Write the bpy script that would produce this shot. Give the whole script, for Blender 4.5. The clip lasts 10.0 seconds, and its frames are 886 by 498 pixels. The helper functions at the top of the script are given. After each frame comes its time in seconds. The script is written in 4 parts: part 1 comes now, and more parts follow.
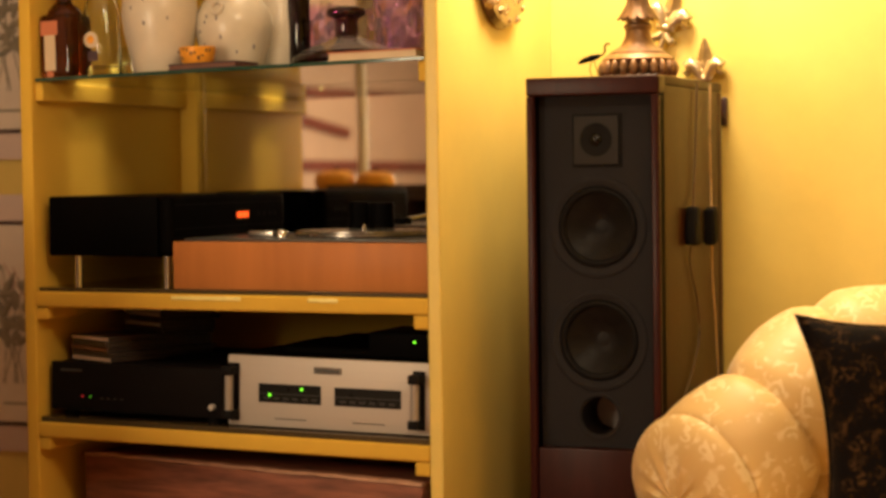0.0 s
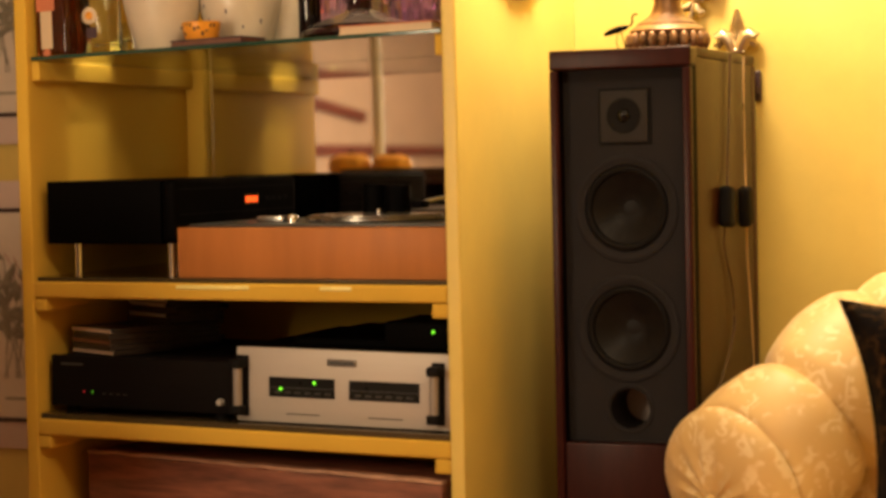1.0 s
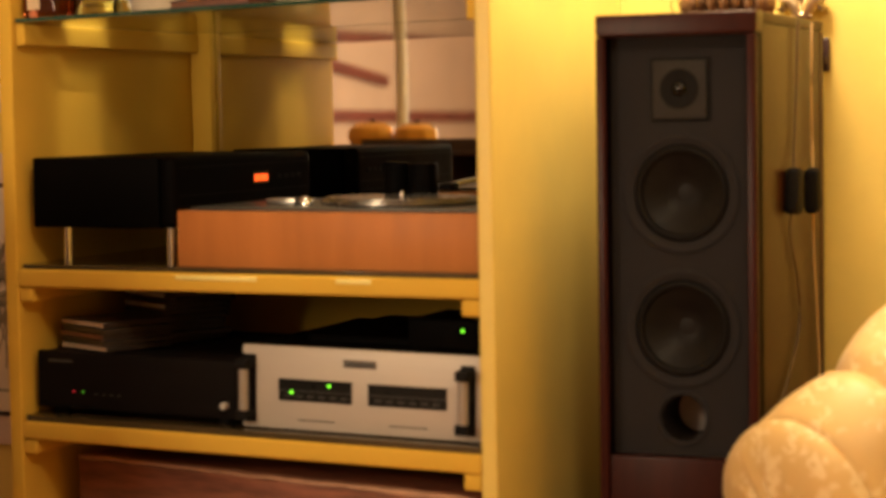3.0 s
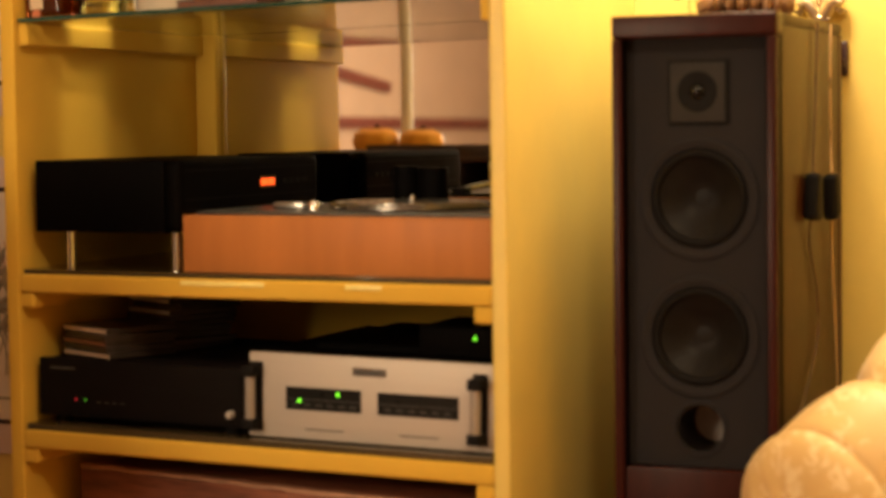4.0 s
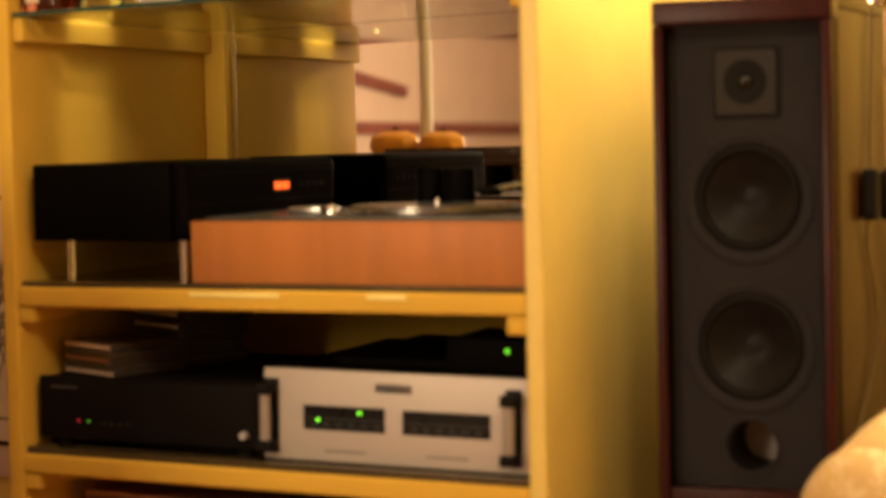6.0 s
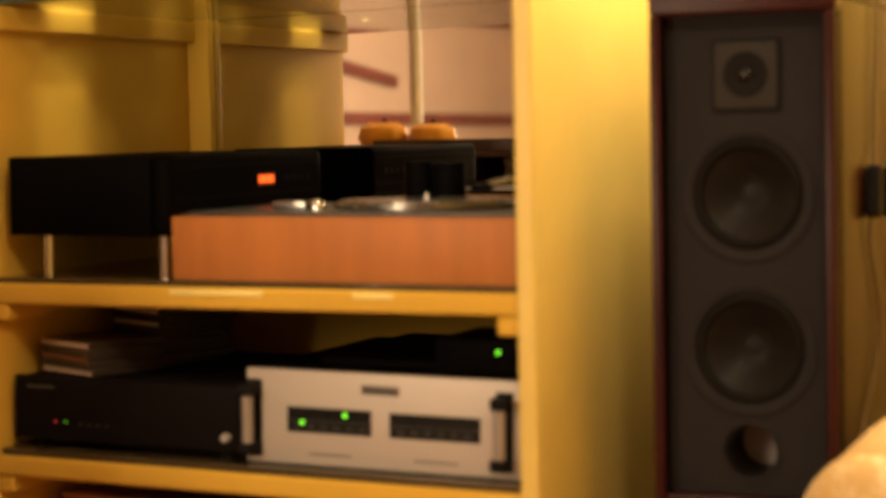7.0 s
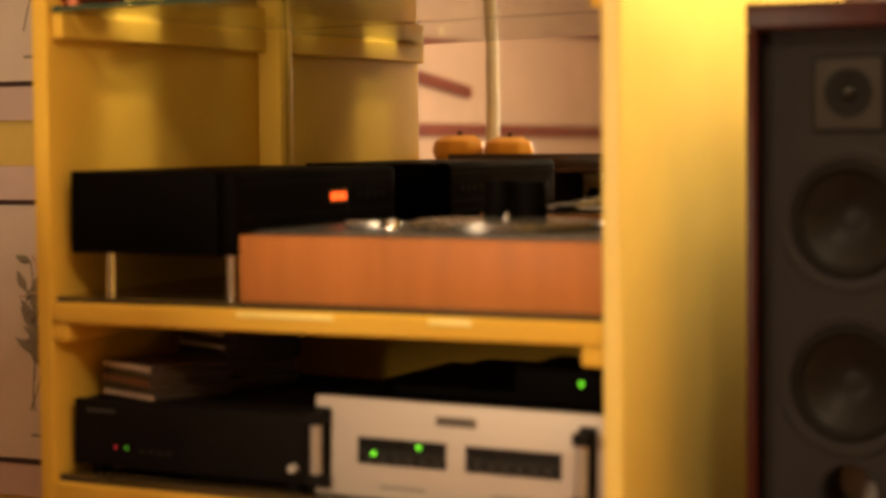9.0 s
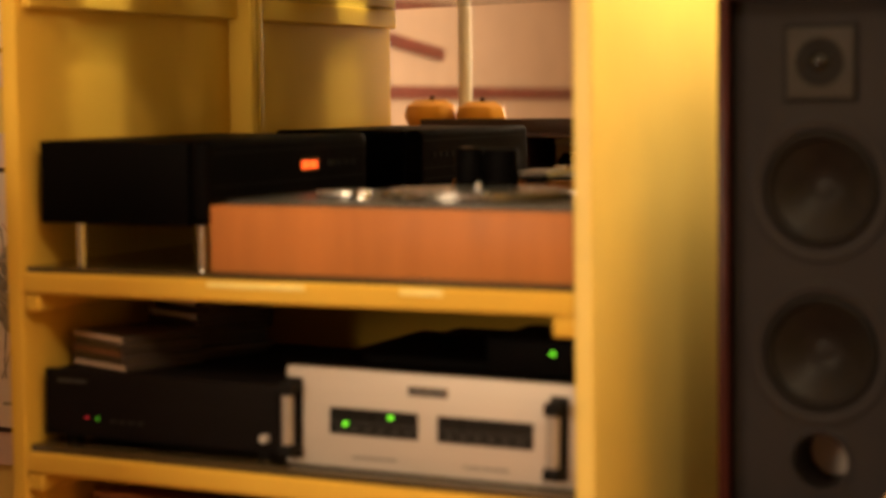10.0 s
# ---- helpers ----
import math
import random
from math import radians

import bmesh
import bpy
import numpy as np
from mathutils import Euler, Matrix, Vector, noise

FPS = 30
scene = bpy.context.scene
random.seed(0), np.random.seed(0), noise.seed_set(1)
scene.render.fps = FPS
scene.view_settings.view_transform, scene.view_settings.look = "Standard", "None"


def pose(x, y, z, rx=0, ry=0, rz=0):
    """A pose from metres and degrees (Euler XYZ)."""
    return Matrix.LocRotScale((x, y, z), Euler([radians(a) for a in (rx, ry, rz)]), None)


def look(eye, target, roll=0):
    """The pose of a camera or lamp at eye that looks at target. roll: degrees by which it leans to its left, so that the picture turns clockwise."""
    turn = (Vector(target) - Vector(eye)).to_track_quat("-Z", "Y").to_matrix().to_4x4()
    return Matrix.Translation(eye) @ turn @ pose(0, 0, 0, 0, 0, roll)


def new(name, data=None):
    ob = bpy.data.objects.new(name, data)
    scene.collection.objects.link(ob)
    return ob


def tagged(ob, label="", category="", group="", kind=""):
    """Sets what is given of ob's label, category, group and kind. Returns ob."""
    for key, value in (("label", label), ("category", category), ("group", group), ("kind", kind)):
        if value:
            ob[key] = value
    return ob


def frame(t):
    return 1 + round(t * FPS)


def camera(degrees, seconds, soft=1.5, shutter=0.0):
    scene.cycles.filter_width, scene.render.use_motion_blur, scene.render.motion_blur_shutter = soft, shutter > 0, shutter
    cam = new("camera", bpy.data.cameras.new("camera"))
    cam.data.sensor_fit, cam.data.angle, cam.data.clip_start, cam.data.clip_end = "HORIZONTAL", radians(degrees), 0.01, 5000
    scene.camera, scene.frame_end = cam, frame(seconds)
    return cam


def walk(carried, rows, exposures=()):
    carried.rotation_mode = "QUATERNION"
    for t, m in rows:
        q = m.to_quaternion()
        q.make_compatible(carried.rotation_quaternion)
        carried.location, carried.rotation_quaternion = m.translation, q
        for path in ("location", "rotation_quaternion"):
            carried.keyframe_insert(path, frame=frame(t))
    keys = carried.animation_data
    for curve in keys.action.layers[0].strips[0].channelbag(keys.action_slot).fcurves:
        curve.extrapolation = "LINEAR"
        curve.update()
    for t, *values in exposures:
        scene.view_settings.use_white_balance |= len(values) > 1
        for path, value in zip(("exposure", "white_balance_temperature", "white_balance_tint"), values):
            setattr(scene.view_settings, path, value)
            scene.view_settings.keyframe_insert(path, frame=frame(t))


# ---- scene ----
cam = camera(25.0, 10.0, soft=3.2)
# focus stays where it was set at the start, so the nearer views go soft
cam.data.dof.use_dof = True
cam.data.dof.focus_distance = 3.8
cam.data.dof.aperture_fstop = 2.4
PATH = [
    (0, (1.346, -3.384, 0.939), (0.616, -1.523, 0.862), -0.8),
    (0.5, (1.355, -3.36, 0.951), (0.609, -1.506, 0.859), -1.3),
    (1, (1.27, -3.191, 0.925), (0.522, -1.338, 0.836), -1.3),
    (1.5, (1.24, -3.087, 0.946), (0.487, -1.237, 0.842), -0.8),
    (2, (1.225, -3.075, 0.952), (0.48, -1.222, 0.845), -0.9),
    (2.5, (1.127, -2.914, 0.923), (0.394, -1.055, 0.824), -1.0),
    (3, (1.111, -2.834, 0.955), (0.343, -0.992, 0.825), -1.0),
    (4.5, (1.031, -2.732, 0.935), (0.269, -0.887, 0.824), -0.7),
    (5, (1.01, -2.659, 0.928), (0.234, -0.819, 0.822), -0.6),
    (5.5, (0.977, -2.611, 0.924), (0.2, -0.771, 0.821), -1.4),
    (7, (0.92, -2.491, 0.93), (0.152, -0.648, 0.81), -1.2),
    (7.5, (0.881, -2.423, 0.947), (0.124, -0.576, 0.826), -0.5),
    (8, (0.833, -2.408, 0.946), (0.045, -0.573, 0.834), -0.5),
    (8.5, (0.824, -2.382, 0.927), (0.002, -0.561, 0.838), -0.4),
    (9, (0.848, -2.364, 0.943), (0.018, -0.548, 0.832), -0.6),
    (9.5, (0.83, -2.379, 0.923), (0.031, -0.549, 0.801), -0.7),
    (10, (0.849, -2.356, 0.958), (0.043, -0.532, 0.805), -0.7),
]
walk(cam, [(t, look(eye, target, roll)) for t, eye, target, roll in PATH],
     [(0, -0.14), (2.5, 0.0), (5, 0.16), (7.5, 0.23), (10, 0.27)])

# ---- world and lights ----
world = bpy.data.worlds.new("world")
scene.world = world
world.use_nodes = True
world.node_tree.nodes["Background"].inputs[0].default_value = (0.9, 0.6, 0.35, 1)
world.node_tree.nodes["Background"].inputs[1].default_value = 0.02


def lamp(name, kind, energy, colour, m, size=0.1):
    data = bpy.data.lights.new(name, kind)
    data.energy, data.color = energy, colour
    if kind == "AREA":
        data.shape, data.size = "DISK", size
    else:
        data.shadow_soft_size = size
    ob = new(name, data)
    ob.matrix_world = m
    return ob


WARM = (1.0, 0.77, 0.49)
lamp("table_lamp_bulb", "POINT", 80, (1.0, 0.78, 0.53), pose(0.288, 0.32, 1.82), 0.14)
# unseen fill from the front left, added to lift amplifiers and prints
lamp("floor_lamp_light", "POINT", 78, WARM, pose(-0.75, -2.2, 1.1), 0.3)
# unseen high fill, added and placed to brighten the outer side panel
lamp("ceiling_lamp_light", "POINT", 62, WARM, pose(1.1, -1.8, 2.4), 0.14)
# unseen spot, added to throw a streak on the left inner panel
added_spot = lamp("cabinet_downlight", "SPOT", 52, (1.0, 0.8, 0.5), look((-0.56, 0.19, 2.24), (-0.85, 0.205, 0.98)), 0.012)
added_spot.data.spot_size, added_spot.data.spot_blend = radians(8.0), 0.8
# second unseen spot, added to brighten the glassware
added_spot = lamp("cabinet_downlight", "SPOT", 30, (1.0, 0.8, 0.53), look((-0.31, 0.2, 2.24), (-0.33, 0.22, 1.14)), 0.012)
added_spot.data.spot_size, added_spot.data.spot_blend = radians(27.0), 0.8


# ---- materials ----
def rgba(c):
    return (c[0], c[1], c[2], 1.0)


def material(name, colour, rough=0.5, metal=0.0, vary=0.12, scale=6.0, bump=0.05, fine=60.0, dark=None, coat=0.0, stretch=(1, 1, 1), rvar=0.08, **extra):
    """A surface with variation at two scales, in colour, roughness and relief."""
    m = bpy.data.materials.new(name)
    m.use_nodes = True
    nt = m.node_tree
    n, l = nt.nodes, nt.links
    b = n["Principled BSDF"]
    b.inputs["Metallic"].default_value = metal
    b.inputs["Coat Weight"].default_value = coat
    b.inputs["Coat Roughness"].default_value = 0.12
    co = n.new("ShaderNodeTexCoord")
    mp = n.new("ShaderNodeMapping")
    mp.inputs["Scale"].default_value = stretch
    l.new(co.outputs["Object"], mp.inputs["Vector"])
    big = n.new("ShaderNodeTexNoise")
    big.inputs["Scale"].default_value, big.inputs["Detail"].default_value = scale, 5
    small = n.new("ShaderNodeTexNoise")
    small.inputs["Scale"].default_value, small.inputs["Detail"].default_value = fine, 4
    l.new(mp.outputs[0], big.inputs["Vector"])
    l.new(mp.outputs[0], small.inputs["Vector"])
    add = n.new("ShaderNodeMath")
    add.operation = "MULTIPLY_ADD"
    l.new(small.outputs["Fac"], add.inputs[0])
    add.inputs[1].default_value = 0.35
    l.new(big.outputs["Fac"], add.inputs[2])
    ramp = n.new("ShaderNodeMapRange")
    ramp.inputs["From Min"].default_value, ramp.inputs["From Max"].default_value = 0.4, 0.95
    l.new(add.outputs[0], ramp.inputs["Value"])
    mix = n.new("ShaderNodeMix")
    mix.data_type = "RGBA"
    low = dark if dark else tuple(c * (1 - vary) for c in colour)
    mix.inputs[6].default_value, mix.inputs[7].default_value = rgba(low), rgba(colour)
    l.new(ramp.outputs[0], mix.inputs[0])
    l.new(mix.outputs[2], b.inputs["Base Color"])
    rr = n.new("ShaderNodeMapRange")
    rr.inputs["To Min"].default_value, rr.inputs["To Max"].default_value = max(0.02, rough - rvar), min(1, rough + rvar)
    l.new(small.outputs["Fac"], rr.inputs["Value"])
    l.new(rr.outputs[0], b.inputs["Roughness"])
    if bump:
        bp = n.new("ShaderNodeBump")
        bp.inputs["Strength"].default_value, bp.inputs["Distance"].default_value = bump, 0.004
        l.new(add.outputs[0], bp.inputs["Height"])
        l.new(bp.outputs[0], b.inputs["Normal"])
    for key, value in extra.items():
        b.inputs[key.replace("_", " ")].default_value = value
    return m


def glow(name, colour, strength):
    m = bpy.data.materials.new(name)
    m.use_nodes = True
    b = m.node_tree.nodes["Principled BSDF"]
    b.inputs["Base Color"].default_value = rgba(colour)
    b.inputs["Emission Color"].default_value = rgba(colour)
    b.inputs["Emission Strength"].default_value = strength
    return m


def glass(name, colour, rough=0.02, ior=1.45):
    m = bpy.data.materials.new(name)
    m.use_nodes = True
    b = m.node_tree.nodes["Principled BSDF"]
    b.inputs["Base Color"].default_value = rgba(colour)
    b.inputs["Roughness"].default_value = rough
    b.inputs["IOR"].default_value = ior
    b.inputs["Transmission Weight"].default_value = 1.0
    return m


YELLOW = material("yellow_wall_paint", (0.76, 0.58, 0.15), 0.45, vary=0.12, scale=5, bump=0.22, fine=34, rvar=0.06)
# browner than the wall yellow: shade inside the unit is in the colour
YELLOW_SHADED = material("shaded_yellow_paint", (0.69, 0.43, 0.064), 0.36, vary=0.1, scale=2, bump=0.02, fine=9, coat=0.0, rvar=0.05, Specular_IOR_Level=0.01)
PLASTER = material("pale_plaster", (0.42, 0.29, 0.215), 0.8, vary=0.14)
CEILING = material("ceiling_paint", (0.75, 0.7, 0.62), 0.9)
FLOORWOOD = material("floor_boards", (0.34, 0.14, 0.065), 0.4, vary=0.4, stretch=(1, 8, 1))
WALNUT = material("dark_walnut", (0.042, 0.0085, 0.006), 0.32, vary=0.5, scale=5, stretch=(8, 8, 1), bump=0.03, Specular_IOR_Level=0.12)
VENEER = material("speaker_side_veneer", (0.044, 0.0135, 0.004), 0.34, vary=0.35, scale=4, stretch=(8, 8, 1), bump=0.015, Specular_IOR_Level=0.17)
BLACK = material("black_metal", (0.0022, 0.0017, 0.0016), 0.55, vary=0.3, bump=0.03, Specular_IOR_Level=0.025)
SATIN_BLACK = material("satin_black_panel", (0.0105, 0.0084, 0.0081), 0.55, vary=0.3, stretch=(1, 1, 14), bump=0.04, Specular_IOR_Level=0.025)
SILVER = material("brushed_silver_panel", (0.5, 0.45, 0.405), 0.5, metal=0.25, vary=0.05, stretch=(1, 1, 30), bump=0.02, fine=120)
CHERRY = material("cherry_plinth_wood", (0.52, 0.195, 0.054), 0.42, vary=0.34, scale=4, stretch=(2.5, 2.5, 0.3), bump=0.02, fine=14, Specular_IOR_Level=0.15)
REDWOOD = material("worn_red_brown_wood", (0.36, 0.13, 0.075), 0.6, dark=(0.07, 0.02, 0.012), scale=7, stretch=(0.8, 2, 7), bump=0.6, fine=30)
GLASS = glass("shelf_glass", (0.8, 0.95, 0.88))
MIRROR = bpy.data.materials.new("mirror_silvering")
MIRROR.use_nodes = True
MIRROR.node_tree.nodes["Principled BSDF"].inputs["Base Color"].default_value = (0.86, 0.86, 0.83, 1)
MIRROR.node_tree.nodes["Principled BSDF"].inputs["Metallic"].default_value = 1.0
MIRROR.node_tree.nodes["Principled BSDF"].inputs["Roughness"].default_value = 0.0


# ---- mesh helpers ----
def box_mesh(bm, x0, x1, y0, y1, z0, z1, bevel=0.0, seg=2):
    r = bmesh.ops.create_cube(bm, size=1)
    vs = r["verts"]
    bmesh.ops.transform(bm, verts=vs, matrix=Matrix.LocRotScale(((x0 + x1) / 2, (y0 + y1) / 2, (z0 + z1) / 2), None, (abs(x1 - x0), abs(y1 - y0), abs(z1 - z0))))
    if bevel:
        es = list({e for v in vs for e in v.link_edges})
        bmesh.ops.bevel(bm, geom=es, offset=bevel, segments=seg, affect="EDGES", profile=0.6)
    return bm


def slab(x0, x1, y0, y1, z0, z1, bevel=0.0, seg=2):
    return box_mesh(bmesh.new(), x0, x1, y0, y1, z0, z1, bevel, seg)


def lathe(profile, steps=32, m=None, bm=None):
    """Turns (radius, height) pairs round the z axis."""
    bm = bm or bmesh.new()
    rings = []
    for r, z in profile:
        if r < 1e-5:
            rings.append([bm.verts.new((0, 0, z))])
        else:
            rings.append([bm.verts.new((r * math.cos(2 * math.pi * i / steps), r * math.sin(2 * math.pi * i / steps), z)) for i in range(steps)])
    for a, b in zip(rings, rings[1:]):
        for i in range(steps):
            j = (i + 1) % steps
            if len(a) == 1 and len(b) == 1:
                continue
            if len(a) == 1:
                bm.faces.new((a[0], b[j], b[i]))
            elif len(b) == 1:
                bm.faces.new((a[i], a[j], b[0]))
            else:
                bm.faces.new((a[i], a[j], b[j], b[i]))
    if m is not None:
        bmesh.ops.transform(bm, verts=[v for r in rings for v in r], matrix=m)
    return bm


def tube(points, radius, steps=10, bm=None, taper=None):
    """A round rod along a list of points."""
    bm = bm or bmesh.new()
    pts = [Vector(p) for p in points]
    rings = []
    for i, p in enumerate(pts):
        d = (pts[min(i + 1, len(pts) - 1)] - pts[max(i - 1, 0)]).normalized()
        q = d.to_track_quat("Z", "Y")
        r = radius * (taper(i / (len(pts) - 1)) if taper else 1)
        rings.append([bm.verts.new(p + q @ Vector((r * math.cos(2 * math.pi * k / steps), r * math.sin(2 * math.pi * k / steps), 0))) for k in range(steps)])
    for a, b in zip(rings, rings[1:]):
        for k in range(steps):
            j = (k + 1) % steps
            bm.faces.new((a[k], a[j], b[j], b[k]))
    bm.faces.new(list(reversed(rings[0])))
    bm.faces.new(rings[-1])
    return bm


def mesh_of(name, bm, mat, smooth=True):
    me = bpy.data.meshes.new(name)
    bmesh.ops.recalc_face_normals(bm, faces=bm.faces)
    bm.to_mesh(me)
    bm.free()
    for mm in mat if isinstance(mat, (list, tuple)) else [mat]:
        me.materials.append(mm)
    if smooth:
        me.shade_smooth()
        me.set_sharp_from_angle(angle=radians(38))
    return me


def part(name, bm, mat, parent=None, label="", m=None, smooth=True):
    ob = new(name, mesh_of(name, bm, mat, smooth))
    if parent is not None:
        ob.parent = parent
    if m is not None:
        ob.matrix_local = m
    return tagged(ob, label)


def thing(name, label, category, m=None, group="", kind=""):
    ob = new(name)
    ob.empty_display_size = 0.05
    if m is not None:
        ob.matrix_world = m
    return tagged(ob, label, category, group, kind)


def structure(name, bm, mat, label, category):
    return tagged(part(name, bm, mat), label, category, kind="structure")


def motif_fabric(name, ground, motif, scale, width, rough_g, rough_m, warp=0.6, sheen=0.3, spec=0.4):
    """Woven scrolling motifs: distorted rings and leaves over a plain ground."""
    m = bpy.data.materials.new(name)
    m.use_nodes = True
    nt = m.node_tree
    n, l = nt.nodes, nt.links
    b = n["Principled BSDF"]
    co = n.new("ShaderNodeTexCoord")
    nz = n.new("ShaderNodeTexNoise")
    nz.inputs["Scale"].default_value, nz.inputs["Detail"].default_value = scale * 0.8, 3
    l.new(co.outputs["Object"], nz.inputs["Vector"])
    mixv = n.new("ShaderNodeMix")
    mixv.data_type = "RGBA"
    mixv.blend_type = "LINEAR_LIGHT"
    mixv.inputs[0].default_value = warp * 0.12
    l.new(co.outputs["Object"], mixv.inputs[6])
    l.new(nz.outputs["Color"], mixv.inputs[7])
    vo = n.new("ShaderNodeTexVoronoi")
    vo.inputs["Scale"].default_value = scale
    l.new(mixv.outputs[2], vo.inputs["Vector"])
    mul = n.new("ShaderNodeMath")
    mul.operation = "MULTIPLY"
    mul.inputs[1].default_value = 17.0
    l.new(vo.outputs["Distance"], mul.inputs[0])
    sn = n.new("ShaderNodeMath")
    sn.operation = "SINE"
    l.new(mul.outputs[0], sn.inputs[0])
    gate = n.new("ShaderNodeMapRange")
    gate.inputs["From Min"].default_value, gate.inputs["From Max"].default_value = width, width + 0.25
    l.new(sn.outputs[0], gate.inputs["Value"])
    n2 = n.new("ShaderNodeTexNoise")
    n2.inputs["Scale"].default_value, n2.inputs["Detail"].default_value = scale * 1.7, 2
    l.new(co.outputs["Object"], n2.inputs["Vector"])
    g2 = n.new("ShaderNodeMapRange")
    g2.inputs["From Min"].default_value, g2.inputs["From Max"].default_value = 0.47, 0.56
    l.new(n2.outputs["Fac"], g2.inputs["Value"])
    both = n.new("ShaderNodeMath")
    both.operation = "MULTIPLY"
    l.new(gate.outputs[0], both.inputs[0])
    l.new(g2.outputs[0], both.inputs[1])
    col = n.new("ShaderNodeMix")
    col.data_type = "RGBA"
    col.inputs[6].default_value, col.inputs[7].default_value = rgba(ground), rgba(motif)
    l.new(both.outputs[0], col.inputs[0])
    l.new(col.outputs[2], b.inputs["Base Color"])
    rr = n.new("ShaderNodeMapRange")
    rr.inputs["To Min"].default_value, rr.inputs["To Max"].default_value = rough_g, rough_m
    l.new(both.outputs[0], rr.inputs["Value"])
    l.new(rr.outputs[0], b.inputs["Roughness"])
    b.inputs["Sheen Weight"].default_value = sheen
    b.inputs["Specular IOR Level"].default_value = spec
    thread = n.new("ShaderNodeTexNoise")
    thread.inputs["Scale"].default_value = 500
    l.new(co.outputs["Object"], thread.inputs["Vector"])
    hh = n.new("ShaderNodeMath")
    hh.operation = "MULTIPLY_ADD"
    l.new(both.outputs[0], hh.inputs[0])
    hh.inputs[1].default_value = 0.5
    l.new(thread.outputs["Fac"], hh.inputs[2])
    bp = n.new("ShaderNodeBump")
    bp.inputs["Strength"].default_value, bp.inputs["Distance"].default_value = 0.15, 0.002
    l.new(hh.outputs[0], bp.inputs["Height"])
    l.new(bp.outputs[0], b.inputs["Normal"])
    return m


DAMASK = motif_fabric("cream_gold_damask", (0.67, 0.46, 0.19), (0.79, 0.62, 0.34), 15, 0.0, 0.45, 0.58, 0.9, 0.15)
VELVET = motif_fabric("black_velvet_with_gold", (0.005, 0.0035, 0.0035), (0.06, 0.03, 0.011), 20, 0.5, 0.95, 0.75, 1.3, 0.0, 0.08)
BRONZE = material("antique_bronze", (0.3, 0.165, 0.08), 0.42, metal=0.6, vary=0.65, scale=25, bump=0.2, fine=120)
SILVERGILT = material("silver_gilt_metal", (0.62, 0.5, 0.32), 0.3, metal=0.85, vary=0.4, scale=20, bump=0.1)
CHROME = material("polished_chrome", (0.75, 0.74, 0.72), 0.15, metal=1.0, vary=0.05, bump=0)
ALU = material("satin_aluminium", (0.36, 0.34, 0.32), 0.25, metal=0.95, vary=0.1, bump=0.02)
HANDLE_BAR = material("satin_handle_bar", (0.34, 0.3, 0.27), 0.4, metal=0.3, vary=0.15, bump=0.02)
GREY_TOP = material("grey_turntable_plate", (0.06, 0.058, 0.055), 0.35, vary=0.15, bump=0.02)
RUBBER = material("black_rubber", (0.0075, 0.0064, 0.0064), 0.7, vary=0.3, bump=0.05, Specular_IOR_Level=0.12)
CONE = material("woofer_cone_paper", (0.0105, 0.0088, 0.0085), 0.46, vary=0.35, scale=30, bump=0.1, Specular_IOR_Level=0.12)
PORT_TUBE = material("burnished_port_tube", (0.006, 0.005, 0.005), 0.5, metal=0.0, vary=0.2, bump=0.02, Specular_IOR_Level=0.15)
DOME = material("tweeter_dome_silk", (0.004, 0.0035, 0.0035), 0.16, vary=0.2, bump=0, Specular_IOR_Level=0.3)
WADDING = material("pale_damping_wadding", (0.46, 0.42, 0.4), 0.9, vary=0.2, scale=40, bump=0.3, fine=150)
BAFFLE = material("charcoal_baffle", (0.019, 0.0172, 0.0192), 0.8, vary=0.2, scale=9, bump=0.12, fine=260, Specular_IOR_Level=0.15)
PLATE = material("grey_tweeter_plate", (0.03, 0.027, 0.0265), 0.7, vary=0.2, scale=20, bump=0.05, Specular_IOR_Level=0.15)
WINDOW = material("black_window", (0.008, 0.0075, 0.007), 0.3, vary=0.1, bump=0, Specular_IOR_Level=0.2)
DARK_PLATE = material("smoked_plate", (0.07, 0.05, 0.025), 0.12, vary=0.1, bump=0, coat=0.3)
GLASS_EDGE = material("green_glass_edge", (0.012, 0.06, 0.042), 0.1, vary=0.3, scale=4, bump=0)
LED_GREEN = glow("green_led", (0.2, 1.0, 0.03), 1.6)
LED_RED = glow("red_led", (1.0, 0.05, 0.1), 0.08)
LED_DIM = glow("dim_green_led", (0.15, 0.9, 0.05), 0.16)
DISPLAY = glow("orange_display", (1.0, 0.1, 0.012), 1.6)
CERAMIC = material("cream_glazed_ceramic", (0.66, 0.58, 0.46), 0.34, vary=0.14, scale=8, bump=0.02, coat=0.12)
SPOT = material("blue_grey_glaze_spot", (0.26, 0.22, 0.24), 0.25, vary=0.3)
ORANGE_GLAZE = material("orange_glazed_pottery", (0.85, 0.36, 0.04), 0.25, vary=0.2, scale=15, bump=0.05)
DARK_GLAZE = material("dark_brown_glaze", (0.1, 0.04, 0.02), 0.3)
AMBER = glass("amber_brown_glass", (0.26, 0.06, 0.018), 0.03)
CLEAR = glass("clear_bottle_glass", (0.9, 0.93, 0.82), 0.02)
YELLOWISH = glass("yellowish_liquid", (0.85, 0.78, 0.35), 0.03, 1.36)
PURPLE = glass("mauve_cut_glass", (0.95, 0.75, 0.96), 0.03, 1.45)
PURPLE.node_tree.nodes["Principled BSDF"].inputs["Transmission Weight"].default_value = 0.93
DARKGLASS = glass("deep_purple_glass", (0.06, 0.01, 0.035), 0.03, 1.5)
SMOKE = material("smoky_grey_glass", (0.17, 0.14, 0.13), 0.12, vary=0.3, scale=12, bump=0, coat=0.5)
